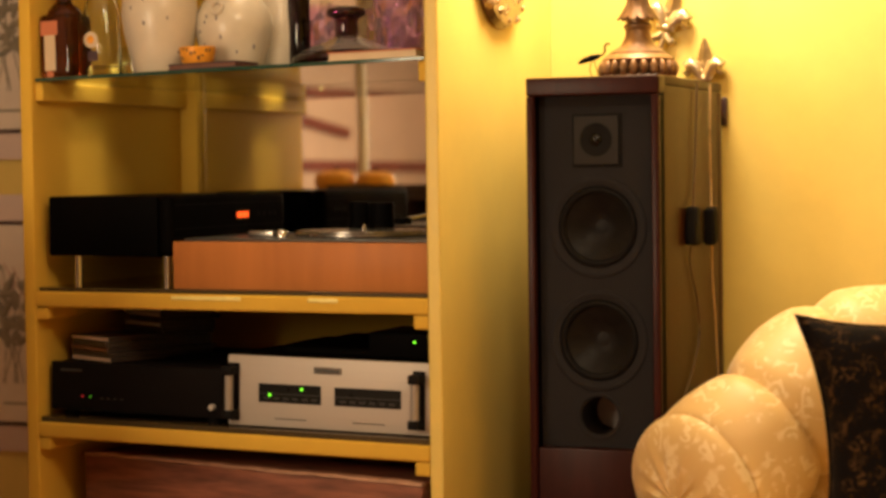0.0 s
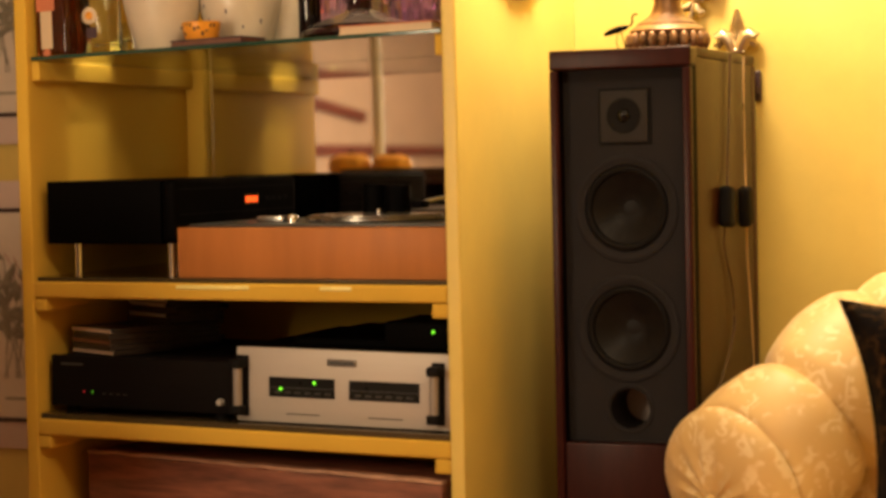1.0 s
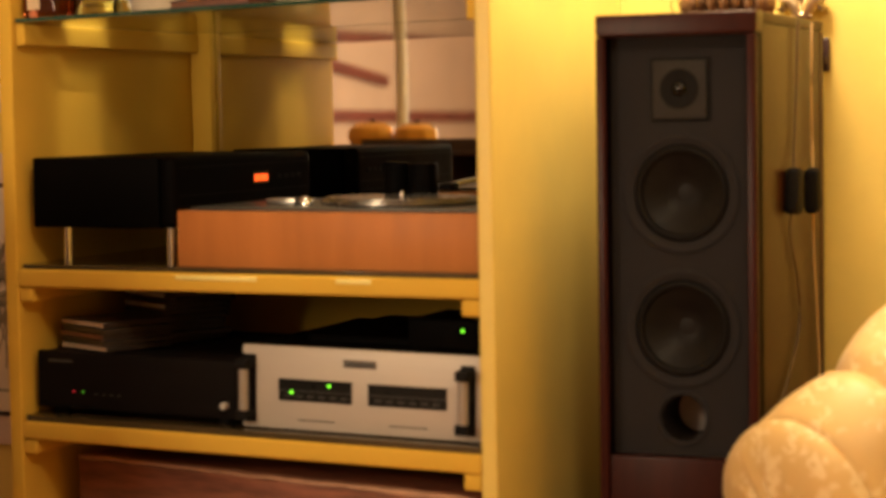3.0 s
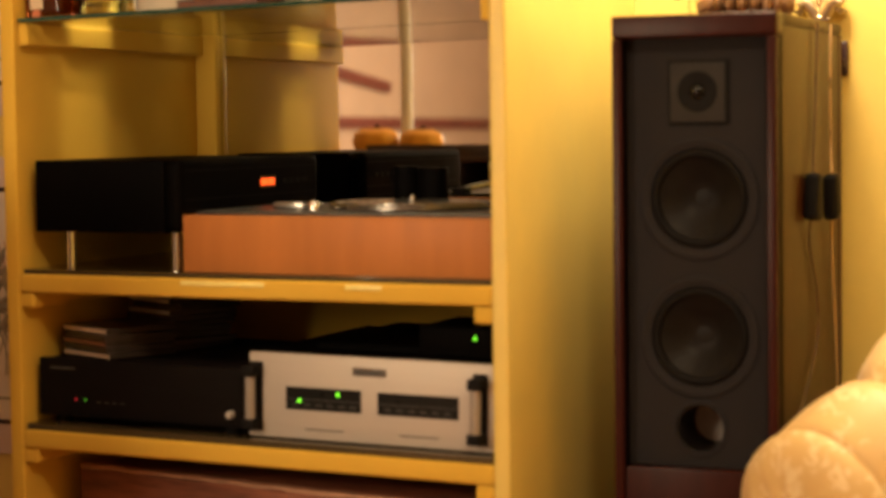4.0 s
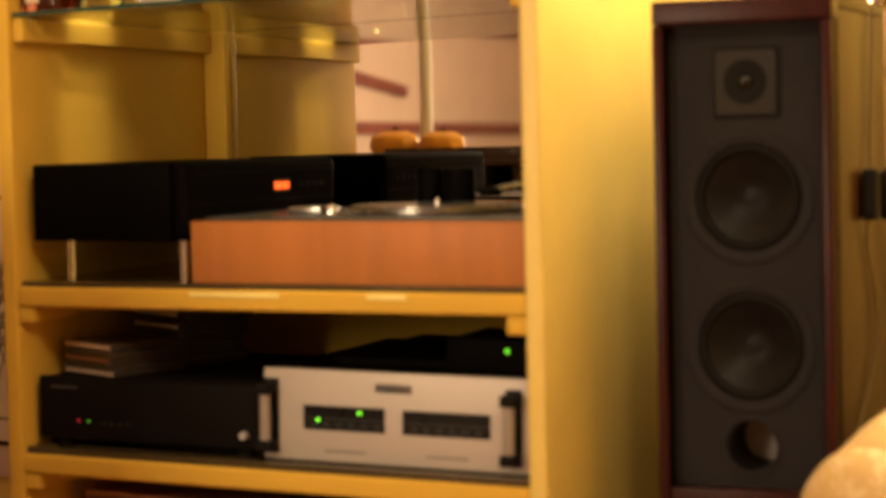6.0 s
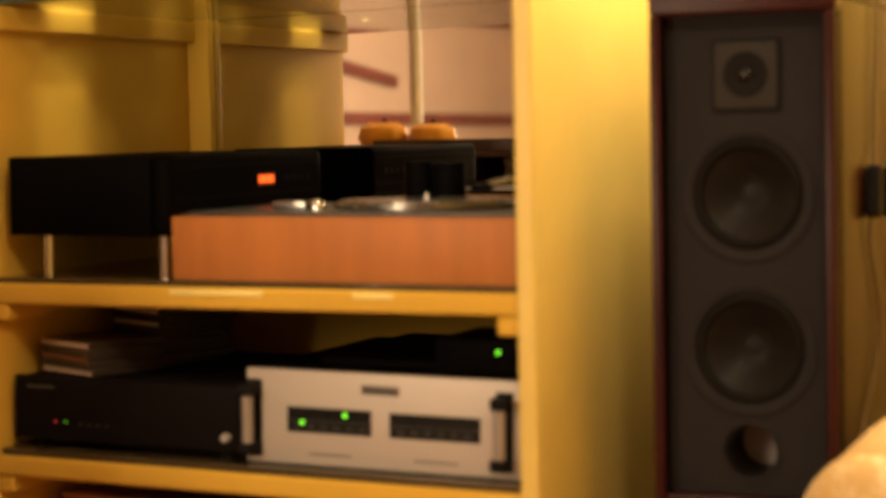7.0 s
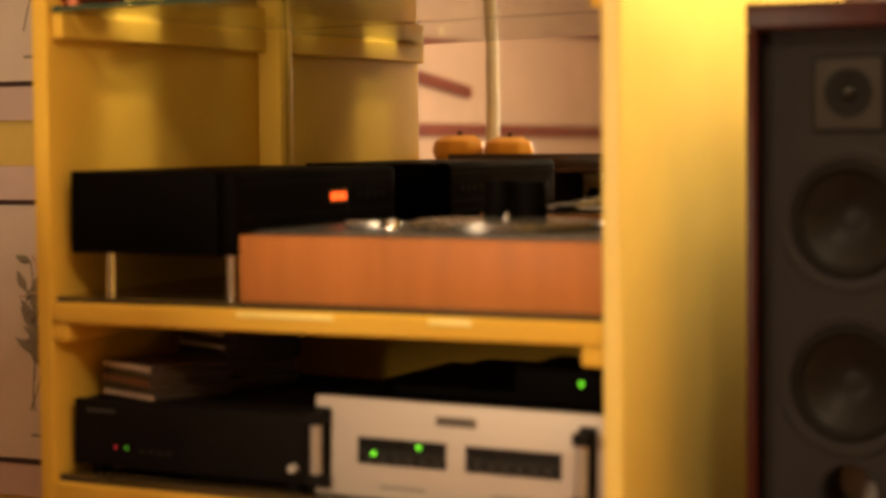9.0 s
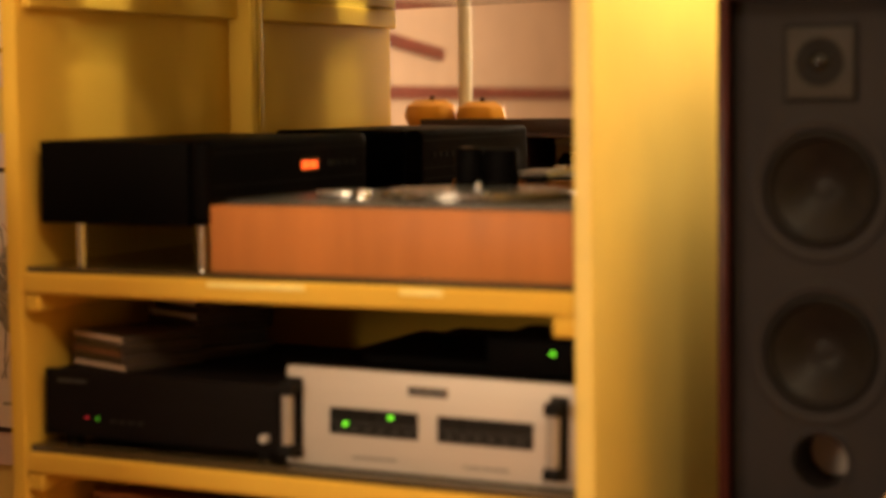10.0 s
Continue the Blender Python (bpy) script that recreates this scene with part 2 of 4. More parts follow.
LABEL = material("cream_paper_label", (0.7, 0.55, 0.38), 0.7, vary=0.15, scale=20)
LABEL_RED = material("red_orange_paper", (0.62, 0.2, 0.1), 0.7, vary=0.2, scale=20)
PAGES = material("paper_pages", (0.7, 0.55, 0.38), 0.8, vary=0.25, scale=4, stretch=(1, 1, 60))
DARKPAPER = material("dark_cover", (0.06, 0.03, 0.045), 0.4, vary=0.3)
MOUNT = material("mauve_grey_mount", (0.68, 0.55, 0.5), 0.75, vary=0.08, scale=12)
PAPER = material("aged_print_paper", (0.74, 0.66, 0.57), 0.75, vary=0.12, scale=9)
INK = material("grey_olive_print_ink", (0.33, 0.3, 0.23), 0.8, vary=0.3, scale=30)
INK_PINK = material("faded_rose_print_ink", (0.5, 0.24, 0.2), 0.8, vary=0.3, scale=30)
FRAME_DARK = material("dark_brown_frame", (0.05, 0.022, 0.02), 0.4, vary=0.3)
CLEARPLASTIC = material("cd_case_side", (0.055, 0.041, 0.035), 0.35, vary=0.5, scale=40, bump=0.02, coat=0.1)
SPINES = [material(f"cd_spine_{k}", c, 0.3, vary=0.3, scale=40) for k, c in (("pale", (0.62, 0.5, 0.42)), ("dark", (0.03, 0.025, 0.025)), ("rust", (0.2, 0.08, 0.05)), ("grey", (0.6, 0.55, 0.52)))]
COPPER = material("copper_cable", (0.6, 0.4, 0.2), 0.4, metal=0.2, vary=0.2)
BROWN_CABLE = material("brown_cable", (0.07, 0.035, 0.02), 0.45)
REDWALL = material("dark_red_wood_trim", (0.16, 0.04, 0.03), 0.45, vary=0.4, scale=6, stretch=(4, 1, 4))
PUMPKIN = material("orange_gourd_skin", (1.0, 0.48, 0.05), 0.4, vary=0.2, scale=10)
# pale colour standing for light that falls on the shelf edge
PALE_LIT = material("painted_light_patch", (0.96, 0.83, 0.3), 0.2, vary=0.2, scale=30, bump=0.02, coat=0.4)
PALE_KNOB = material("pale_metal", (0.62, 0.58, 0.54), 0.35, metal=0.2, vary=0.2)
WORN_WOOD = material("pale_rubbed_wood", (0.62, 0.36, 0.24), 0.6, vary=0.5, scale=18, bump=0.3, fine=80)
DIM_GREY = material("dim_grey_plastic", (0.03, 0.028, 0.027), 0.5, vary=0.2)
WHITEPAINT = material("white_paint", (0.84, 0.8, 0.7), 0.5, vary=0.08)

# ---- the room ----
XL, XR, YF, YB, HT = -1.9, 3.0, -4.6, 0.66, 2.6
floor = structure("floor", slab(XL, XR, YF, YB, -0.1, -0.012), FLOORWOOD, "dark wooden floor of the living room", "floor")
structure("ceiling", slab(XL - 0.1, XR + 0.1, YF - 0.1, YB + 0.1, HT, HT + 0.1), CEILING, "pale painted ceiling", "ceiling")
structure("wall_north", slab(XL - 0.1, XR + 0.1, YB, YB + 0.1, -0.1, HT), YELLOW, "yellow painted wall behind the loudspeaker", "wall")
structure("wall_south", slab(XL - 0.1, XR + 0.1, YF - 0.1, YF, -0.1, HT), PLASTER, "pale plastered wall", "wall")
structure("wall_east", slab(XR, XR + 0.1, YF, YB, -0.1, HT), YELLOW, "yellow painted wall", "wall")
structure("wall_west", slab(XL - 0.1, XL, YF, YB, -0.1, HT), PLASTER, "pale plastered wall", "wall")

# ---- shelf unit ----
UL, UR, UD = -0.85, -0.013, 0.622
Z_GLASS, Z_MID, Z_LOW = 1.143, 0.711, 0.446
unit = thing("shelf_unit", "tall yellow painted open shelf unit with mirror back", "shelf unit")


def board(x0, x1, y0, y1, z0, z1, bevel=0.004):
    """A painted board whose edges wander a little, as brushed paint does."""
    bm = slab(x0, x1, y0, y1, z0, z1, bevel, 3)
    for v in bm.verts:
        v.co += Vector((noise.noise(v.co * 5), noise.noise(v.co * 5 + Vector((7, 0, 0))), noise.noise(v.co * 5 + Vector((0, 9, 0))))) * 0.0012
    return bm


part("side_panel", board(UL - 0.026, UL, 0, YB - 0.002, 0, 2.3), YELLOW_SHADED, unit)
# lit outer side, so it takes the lighter wall yellow
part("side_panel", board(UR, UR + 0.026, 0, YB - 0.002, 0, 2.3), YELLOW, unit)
part("back_panel", slab(UL, UR, UD + 0.002, UD + 0.018, 0, Z_MID - 0.036), YELLOW_SHADED, unit)
part("top_panel", slab(UL, UR, 0.002, UD + 0.018, 2.26, 2.3), YELLOW_SHADED, unit)
# made-up rings where the two added spots sit, out of view
for x, y in ((-0.56, 0.19), (-0.31, 0.2)):
    part("downlight_ring", lathe([(0.014, 0.0), (0.03, 0.0), (0.034, 0.006), (0.03, 0.012), (0.014, 0.012)], 28, pose(x, y, 2.247)), CHROME, unit, "made-up chrome ring round an added spot, out of view")
part("plinth_board", slab(UL, UR, 0.03, 0.05, 0, 0.05), YELLOW_SHADED, unit)
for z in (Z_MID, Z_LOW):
    part("shelf", board(UL, UR, 0.0, UD, z - 0.031, z, 0.005), YELLOW_SHADED, unit)
    part("cleat", board(UL, UL + 0.026, 0.003, UD - 0.03, z - 0.056, z - 0.032), YELLOW_SHADED, unit)
    part("cleat", board(UR - 0.03, UR, 0.003, UD - 0.03, z - 0.058, z - 0.032), YELLOW_SHADED, unit)
part("cleat", board(UL, UL + 0.018, 0.012, UD - 0.02, Z_GLASS - 0.045, Z_GLASS - 0.008), YELLOW_SHADED, unit)
part("cleat", board(UR - 0.018, UR, 0.012, UD - 0.02, Z_GLASS - 0.045, Z_GLASS - 0.008), YELLOW_SHADED, unit)
part("corner_batten", board(UL, UL + 0.044, UD - 0.022, UD - 0.002, Z_MID, 2.25), YELLOW_SHADED, unit)
part("mirror", slab(UL, UR, UD, UD + 0.006, Z_MID - 0.004, 2.25), MIRROR, unit, "silvered mirror backing the shelves")
glass_shelf = part("glass_shelf", slab(UL + 0.006, UR - 0.002, 0.008, UD - 0.006, Z_GLASS - 0.007, Z_GLASS), GLASS, unit, "thick glass shelf with green edge")
part("front_edge", slab(UL + 0.006, UR - 0.002, 0.004, 0.0078, Z_GLASS - 0.007, Z_GLASS, 0.001, 1), GLASS_EDGE, unit, "green glass edge")
glass_shelf.visible_shadow = False
part("glass_plate", slab(UL + 0.005, UR - 0.004, 0.006, UD - 0.01, Z_MID + 0.0005, Z_MID + 0.008, 0.001, 1), DARK_PLATE, unit, "dark glass plate lying on the shelf")
part("glass_plate", slab(UL + 0.005, UR - 0.004, 0.004, UD - 0.01, Z_LOW + 0.0005, Z_LOW + 0.011, 0.001, 1), DARK_PLATE, unit, "dark glass plate lying on the shelf")
# two bright patches of light, painted as thin pale strips
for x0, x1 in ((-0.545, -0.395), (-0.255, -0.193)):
    part("worn_strip", slab(x0, x1, -0.0022, 0.0015, Z_MID - 0.0115, Z_MID - 0.0035, 0.002, 3), PALE_LIT, unit, "pale strip painted as a patch of light on the shelf edge")
ZM, ZL = Z_MID + 0.0082, Z_LOW + 0.0112


# ---- loudspeaker ----
def ring_at(profile, x, y, z, steps=40):
    """A turned shape whose axis points out of the front (towards -y)."""
    return lathe(profile, steps, pose(x, y, z, 90, 0, 0))


def pierced_panel(hw, z0, z1, y, holes, depth=0.016, n=48):
    """A panel across x = -hw..hw with round holes one above another; each hole is given as centre, radius and the top of its field."""
    bm = bmesh.new()
    low = z0
    for cz, r, top in holes:
        inner, outer, back = [], [], []
        for i in range(n):
            a = 2 * math.pi * (i + 0.5) / n
            c, s = math.cos(a), math.sin(a)
            k = min(hw / abs(c) if abs(c) > 1e-6 else 9, ((top - cz) if s > 0 else (cz - low)) / abs(s) if abs(s) > 1e-6 else 9)
            inner.append(bm.verts.new((r * c, y, cz + r * s)))
            back.append(bm.verts.new((r * c, y + depth, cz + r * s)))
            outer.append((k * c, k * s))
        corner = [bm.verts.new((x, y, cz + z)) for x, z in outer]
        for i in range(n):
            j = (i + 1) % n
            bm.faces.new((inner[i], inner[j], corner[j], corner[i]))
            bm.faces.new((inner[i], inner[j], back[j], back[i]))
            p, q = Vector(outer[i]), Vector(outer[j])
            if abs(p.x - q.x) > 1e-6 and abs(p.y - q.y) > 1e-6:
                x = hw * (1 if p.x + q.x > 0 else -1)
                z = (top - cz) if p.y + q.y > 0 else (low - cz)
                bm.faces.new((corner[i], corner[j], bm.verts.new((x, y, cz + z))))
        low = top
    bmesh.ops.remove_doubles(bm, verts=bm.verts, dist=0.0002)
    return bm


def loudspeaker():
    t = thing("loudspeaker", "tall dark walnut floor-standing loudspeaker with two woofers", "loudspeaker", pose(0.26, 0.141, 0))
    w, d, h, f = 0.1275, 0.478, 1.111, 0.015
    part("side_panel", slab(-w, -w + 0.02, 0.036, d, 0, h - 0.018, 0.002), VENEER, t)
    part("side_panel", slab(w - 0.02, w + 0.0005, 0.036, d - 0.0305, 0, h - 0.018, 0.002), VENEER, t, "glossy brown veneered side")
    part("rear_edge", slab(w - 0.022, w + 0.001, d - 0.03, d + 0.004, 0, h - 0.018, 0.003), WALNUT, t)
    part("back_panel", slab(-w + 0.02, w - 0.022, d - 0.015, d, 0, h - 0.018), WALNUT, t)
    part("top_panel", slab(-w, w, 0.0462, d + 0.004, h - 0.017, h, 0.004), WALNUT, t)
    part("front_rail", slab(-w, w, 0.0, 0.046, h - 0.034, h, 0.004, 3), WALNUT, t)
    for s in (-1, 1):
        part("front_stile", slab(s * w, s * (w - f), 0.0, 0.012, 0.0, h - 0.0345, 0.003), WALNUT, t)
        # rear of the stile painted black for the shade in the gap
        part("stile_lining", slab(s * w, s * (w - f), 0.0122, 0.035, 0.0, h - 0.0345), BLACK, t, "black strip painting the shade behind the frame")
    part("lower_front_panel", slab(-w + f, w - f, 0.006, 0.03, 0, 0.421, 0.003), WALNUT, t)
    part("baffle", pierced_panel(w - f, 0.4215, h - 0.033, 0.032, [(0.481, 0.0355, 0.545), (0.622, 0.0765, 0.727), (0.833, 0.0765, h - 0.033)]), BAFFLE, t, "charcoal front baffle set back in the frame")
    for z in (0.833, 0.622):
        wf = part("woofer", ring_at([(0.094, 0.0005), (0.094, 0.0025), (0.091, 0.0038), (0.085, 0.0034), (0.082, 0.0016), (0.0775, 0.0012), (0.0757, -0.001), (0.0757, -0.012)], 0, 0.032, z, 56), BAFFLE, t)
        part("surround", ring_at([(0.0755, -0.003), (0.0735, 0.0025), (0.069, 0.0045), (0.0645, 0.0025), (0.0625, -0.004)], 0, 0.032, z, 56), RUBBER, wf)
        part("cone", ring_at([(0.0625, -0.004), (0.05, -0.011), (0.035, -0.021), (0.02, -0.03), (0.0, -0.031)], 0, 0.032, z, 56), CONE, wf)
        part("dust_cap", ring_at([(0.018, -0.0312), (0.014, -0.0304), (0.008, -0.0298), (0.0, -0.0296)], 0, 0.032, z, 40), CONE, wf)
    part("inner_box", slab(-w + 0.021, w - 0.021, 0.075, 0.09, 0.54, h - 0.04), BLACK, t)
    # black slab in place of the shadow line round the plate
    part("tweeter_recess", slab(-0.047, 0.049, 0.0302, 0.0318, 0.944, 1.043, 0.0008, 1), RUBBER, t, "black slab painting the shadow line round the tweeter plate")
    tw = part("tweeter", slab(-0.043, 0.043, 0.0255, 0.03, 0.949, 1.039, 0.002, 2), PLATE, t, "grey tweeter plate")
    part("horn", ring_at([(0.031, 0.0), (0.031, 0.0008), (0.029, 0.0014), (0.026, 0.0008), (0.0, 0.0006)], 0, 0.0254, 0.995, 40), RUBBER, tw, "round black horn mouth")
    part("dome", ring_at([(0.012, 0.0007), (0.0095, 0.004), (0.005, 0.0062), (0.0, 0.0068)], 0, 0.0254, 0.995), DOME, tw, "small glossy black tweeter dome")
    port = part("bass_port", ring_at([(0.0445, 0.0005), (0.0445, 0.002), (0.042, 0.003), (0.038, 0.0025), (0.0358, -0.002)], 0, 0.032, 0.481, 48), BAFFLE, t)
    part("port_tube", ring_at([(0.0355, -0.002), (0.0345, -0.015), (0.034, -0.094)], 0, 0.032, 0.481, 48), PORT_TUBE, port, "glossy dark port tube")
    part("wadding", slab(-w + 0.021, w - 0.021, 0.128, 0.133, 0.3, 0.535, 0.001, 1), WADDING, t, "pale damping wadding behind the port")
    return t


loudspeaker()


def speaker_cable(name, pts, mat, plug_z, label, splay):
    t = thing(name, label, "cable", pose(*pts[0]))
    o = Vector(pts[0])
    rel = [Vector(p) - o for p in pts]
    smooth = []
    for a, b, c, d in zip([rel[0]] + rel, rel, rel[1:], rel[2:] + [rel[-1]]):
        for k in range(6):
            u = k / 6
            smooth.append(0.5 * ((2 * b) + (c - a) * u + (2 * a - 5 * b + 4 * c - d) * u * u + (3 * b - a - 3 * c + d) * u ** 3))
    part("cord", tube(smooth + [rel[-1]], 0.0021, 8), mat, t)
    py = plug_z[0] - o.y
    pz = plug_z[1] - o.z
    bm = slab(-0.003, 0.02, -0.022, 0.022, -0.037, 0.037, 0.009, 3)
    for v in bm.verts:
        v.co.y *= 0.86 - 4.0 * v.co.z
    bmesh.ops.transform(bm, verts=bm.verts, matrix=pose(0, py, pz, splay, 0, 0))
    part("connector", bm, RUBBER, t, "black rubber in-line connector")
    return t


SX = 0.3935
speaker_cable("speaker_cable", [(SX, 0.40, 1.105), (SX, 0.386, 1.0), (SX, 0.368, 0.9), (SX + 0.008, 0.328, 0.83), (SX, 0.335, 0.76), (SX, 0.39, 0.68), (SX, 0.395, 0.6), (SX, 0.3, 0.52), (SX, 0.22, 0.47)], BROWN_CABLE, (0.328, 0.83), "thin brown cable with connector down the loudspeaker side", -4)
speaker_cable("speaker_cable", [(SX, 0.505, 1.105), (SX, 0.50, 1.0), (SX, 0.505, 0.9), (SX + 0.008, 0.478, 0.826), (SX, 0.51, 0.74), (SX, 0.535, 0.63), (SX, 0.555, 0.5), (SX, 0.56, 0.4)], COPPER, (0.47, 0.826), "copper coloured cable with connector down the loudspeaker side", 9)


# ---- lamp, figurine and wall ornaments ----
def table_lamp():
    t = thing("table_lamp", "ornate antique bronze table lamp standing on the loudspeaker", "lamp", pose(0.288, 0.36, 1.1112))
    part("foot", lathe([(0.0, 0), (0.07, 0), (0.074, 0.004), (0.07, 0.008), (0.066, 0.01)], 48), BRONZE, t)
    lobes = 22
    for i in range(lobes):
        a = 2 * math.pi * i / lobes
        bm = bmesh.new()
        bmesh.ops.create_uvsphere(bm, u_segments=10, v_segments=8, radius=1)
        bmesh.ops.transform(bm, verts=bm.verts, matrix=pose(0.066 * math.cos(a), 0.066 * math.sin(a), 0.021, 0, 0, math.degrees(a)) @ Matrix.Diagonal((0.0125, 0.0094, 0.017, 1)))
        part("gadroon", bm, BRONZE, t)
    part("collar", lathe([(0.06, 0.008), (0.062, 0.03), (0.069, 0.036), (0.07, 0.04), (0.062, 0.047), (0.056, 0.05), (0.055, 0.053), (0.046, 0.058), (0.035, 0.065), (0.029, 0.074), (0.025, 0.086), (0.024, 0.096), (0.027, 0.1), (0.027, 0.106), (0.023, 0.11)], 48), BRONZE, t)
    for i in range(12):
        a = 2 * math.pi * i / 12
        bm = bmesh.new()
        rows = []
        for k in range(6):
            u = k / 5
            r = 0.017 + 0.023 * (1 - u) ** 1.5
            z = 0.118 + 0.04 * u
            wd = 0.0105 * math.sin(math.pi * (0.25 + 0.6 * u))
            rows.append([bm.verts.new((r - 0.002, -wd, z)), bm.verts.new((r + 0.003, 0, z - 0.003 * (1 - u))), bm.verts.new((r - 0.002, wd, z))])
        for p, q in zip(rows, rows[1:]):
            for c in (0, 1):
                bm.faces.new((p[c], p[c + 1], q[c + 1], q[c]))
        bmesh.ops.solidify(bm, geom=bm.faces[:], thickness=0.003)
        bmesh.ops.transform(bm, verts=bm.verts, matrix=pose(0, 0, 0, 0, 0, math.degrees(a)))
        part("leaf", bm, BRONZE, t)
    part("stem", lathe([(0.02, 0.1), (0.024, 0.12), (0.02, 0.14), (0.016, 0.155), (0.018, 0.17), (0.024, 0.19), (0.02, 0.22), (0.012, 0.25), (0.012, 0.4), (0.0, 0.4)], 32), BRONZE, t)


table_lamp()

bird = thing("wader_figurine", "small blackened metal long-legged bird figurine on the loudspeaker", "figurine", pose(0.235, 0.24, 1.1112, 0, 0, 20) @ Matrix.Diagonal((0.85, 0.85, 0.8, 1)))
part("body", tube([(-0.034, 0, 0.036), (-0.022, 0, 0.042), (-0.004, 0, 0.048), (0.01, 0, 0.052), (0.016, 0, 0.055)], 0.0062, 10, taper=lambda u: 0.25 + 1.0 * math.sin(math.pi * min(1, u * 0.9 + 0.08))), BLACK, bird)
part("neck", tube([(0.012, 0, 0.053), (0.021, 0, 0.056), (0.025, 0, 0.064), (0.0245, 0, 0.074), (0.028, 0, 0.081), (0.036, 0, 0.0815)], 0.0022, 8), BLACK, bird)
part("leg", tube([(-0.004, 0.002, 0.046), (-0.009, 0.003, 0.02), (-0.003, 0.003, 0.0)], 0.0011, 6), BLACK, bird)
part("leg", tube([(0.0, -0.002, 0.046), (0.006, -0.003, 0.022), (0.011, -0.003, 0.0)], 0.0011, 6), BLACK, bird)


def fleur(m, s=1.0, label=""):
    t = thing("fleur_de_lis", label or "gilt metal fleur-de-lis ornament fixed to the yellow wall", "ornament", m, "wall fleurs")
    bm = bmesh.new()
    rows = []
    for k in range(11):
        u = k / 10
        wd = s * (0.003 + 0.013 * math.sin(math.pi * u ** 0.8) * (1 if u < 0.97 else 0))
        z = s * (-0.012 + 0.09 * u)
        rows.append([bm.verts.new((-wd, 0, z)), bm.verts.new((0, -0.011 * s * math.sin(math.pi * min(1, u + 0.1)) - 0.002, z)), bm.verts.new((wd, 0, z))])
    for p, q in zip(rows, rows[1:]):
        for c in (0, 1):
            bm.faces.new((p[c], p[c + 1], q[c + 1], q[c]))
    bmesh.ops.solidify(bm, geom=bm.faces[:], thickness=0.004)
    part("spear", bm, SILVERGILT, t)
    for side in (-1, 1):
        pts = [(side * s * x, -0.008, s * z) for x, z in ((0.004, -0.008), (0.01, 0.006), (0.018, 0.02), (0.027, 0.026), (0.035, 0.021), (0.036, 0.011), (0.03, 0.006))]
        part("curl", tube(pts, 0.012 * s, 12, taper=lambda u: 0.35 + 0.9 * math.sin(math.pi * min(1, 0.15 + 0.75 * u))), SILVERGILT, t)
    for side in (-1, 1):
        low = [(side * s * x, -0.008, s * z) for x, z in ((0.003, -0.014), (0.008, -0.024), (0.017, -0.03), (0.023, -0.024))]
        part("lower_curl", tube(low, 0.0075 * s, 10, taper=lambda u: 0.4 + 0.8 * math.sin(math.pi * min(1, 0.1 + 0.8 * u))), SILVERGILT, t)
    part("band", tube([(-0.016 * s, -0.009, -0.006 * s), (0, -0.013, -0.004 * s), (0.016 * s, -0.009, -0.006 * s)], 0.006 * s, 10), SILVERGILT, t)
    part("stalk", tube([(0, -0.006, -0.012 * s), (0, -0.006, -0.055 * s)], 0.006 * s, 10), SILVERGILT, t)
    return t


fleur(pose(0.348, 0.648, 1.128), 1.0)
fleur(pose(0.27, 0.648, 1.236, 0, 17, 0), 1.08)
sc = thing("iron_hook", "small dark iron hook on the yellow wall", "hook", pose(0.387, 0.65, 1.055))
part("plate", slab(-0.007, 0.007, -0.004, 0.008, -0.03, 0.03, 0.006, 3), FRAME_DARK, sc)
part("peg", tube([(0, -0.003, -0.01), (0, -0.012, -0.014), (0, -0.014, -0.004)], 0.004, 8), FRAME_DARK, sc)



def shell_roundel():
    t = thing("shell_roundel", "round pale gold shell-encrusted plaque on the yellow side panel", "ornament", pose(0.0135, 0.325, 1.36, 0, 90, 0))
    part("disc", lathe([(0.0, 0.0), (0.135, 0.0), (0.142, 0.006), (0.134, 0.02), (0.09, 0.03), (0.0, 0.032)], 40), SILVERGILT, t)
    rng = random.Random(4)
    for i in range(190):
        r = 0.138 * math.sqrt(rng.random())
        a = rng.random() * 2 * math.pi
        z = 0.03 - 0.018 * (r / 0.138) ** 3
        s = rng.uniform(0.006, 0.011)
        bm = bmesh.new()
        bmesh.ops.create_icosphere(bm, subdivisions=1, radius=s)
        bmesh.ops.transform(bm, verts=bm.verts, matrix=pose(r * math.cos(a), r * math.sin(a), z, rng.uniform(0, 90), 0, rng.uniform(0, 180)) @ Matrix.Diagonal((1, 1.5, 0.7, 1)))
        part("shell", bm, SHELL, t)


SHELL = material("pale_gold_shell", (0.72, 0.52, 0.26), 0.25, metal=0.35, vary=0.5, scale=60, bump=0.1, fine=200)
shell_roundel()


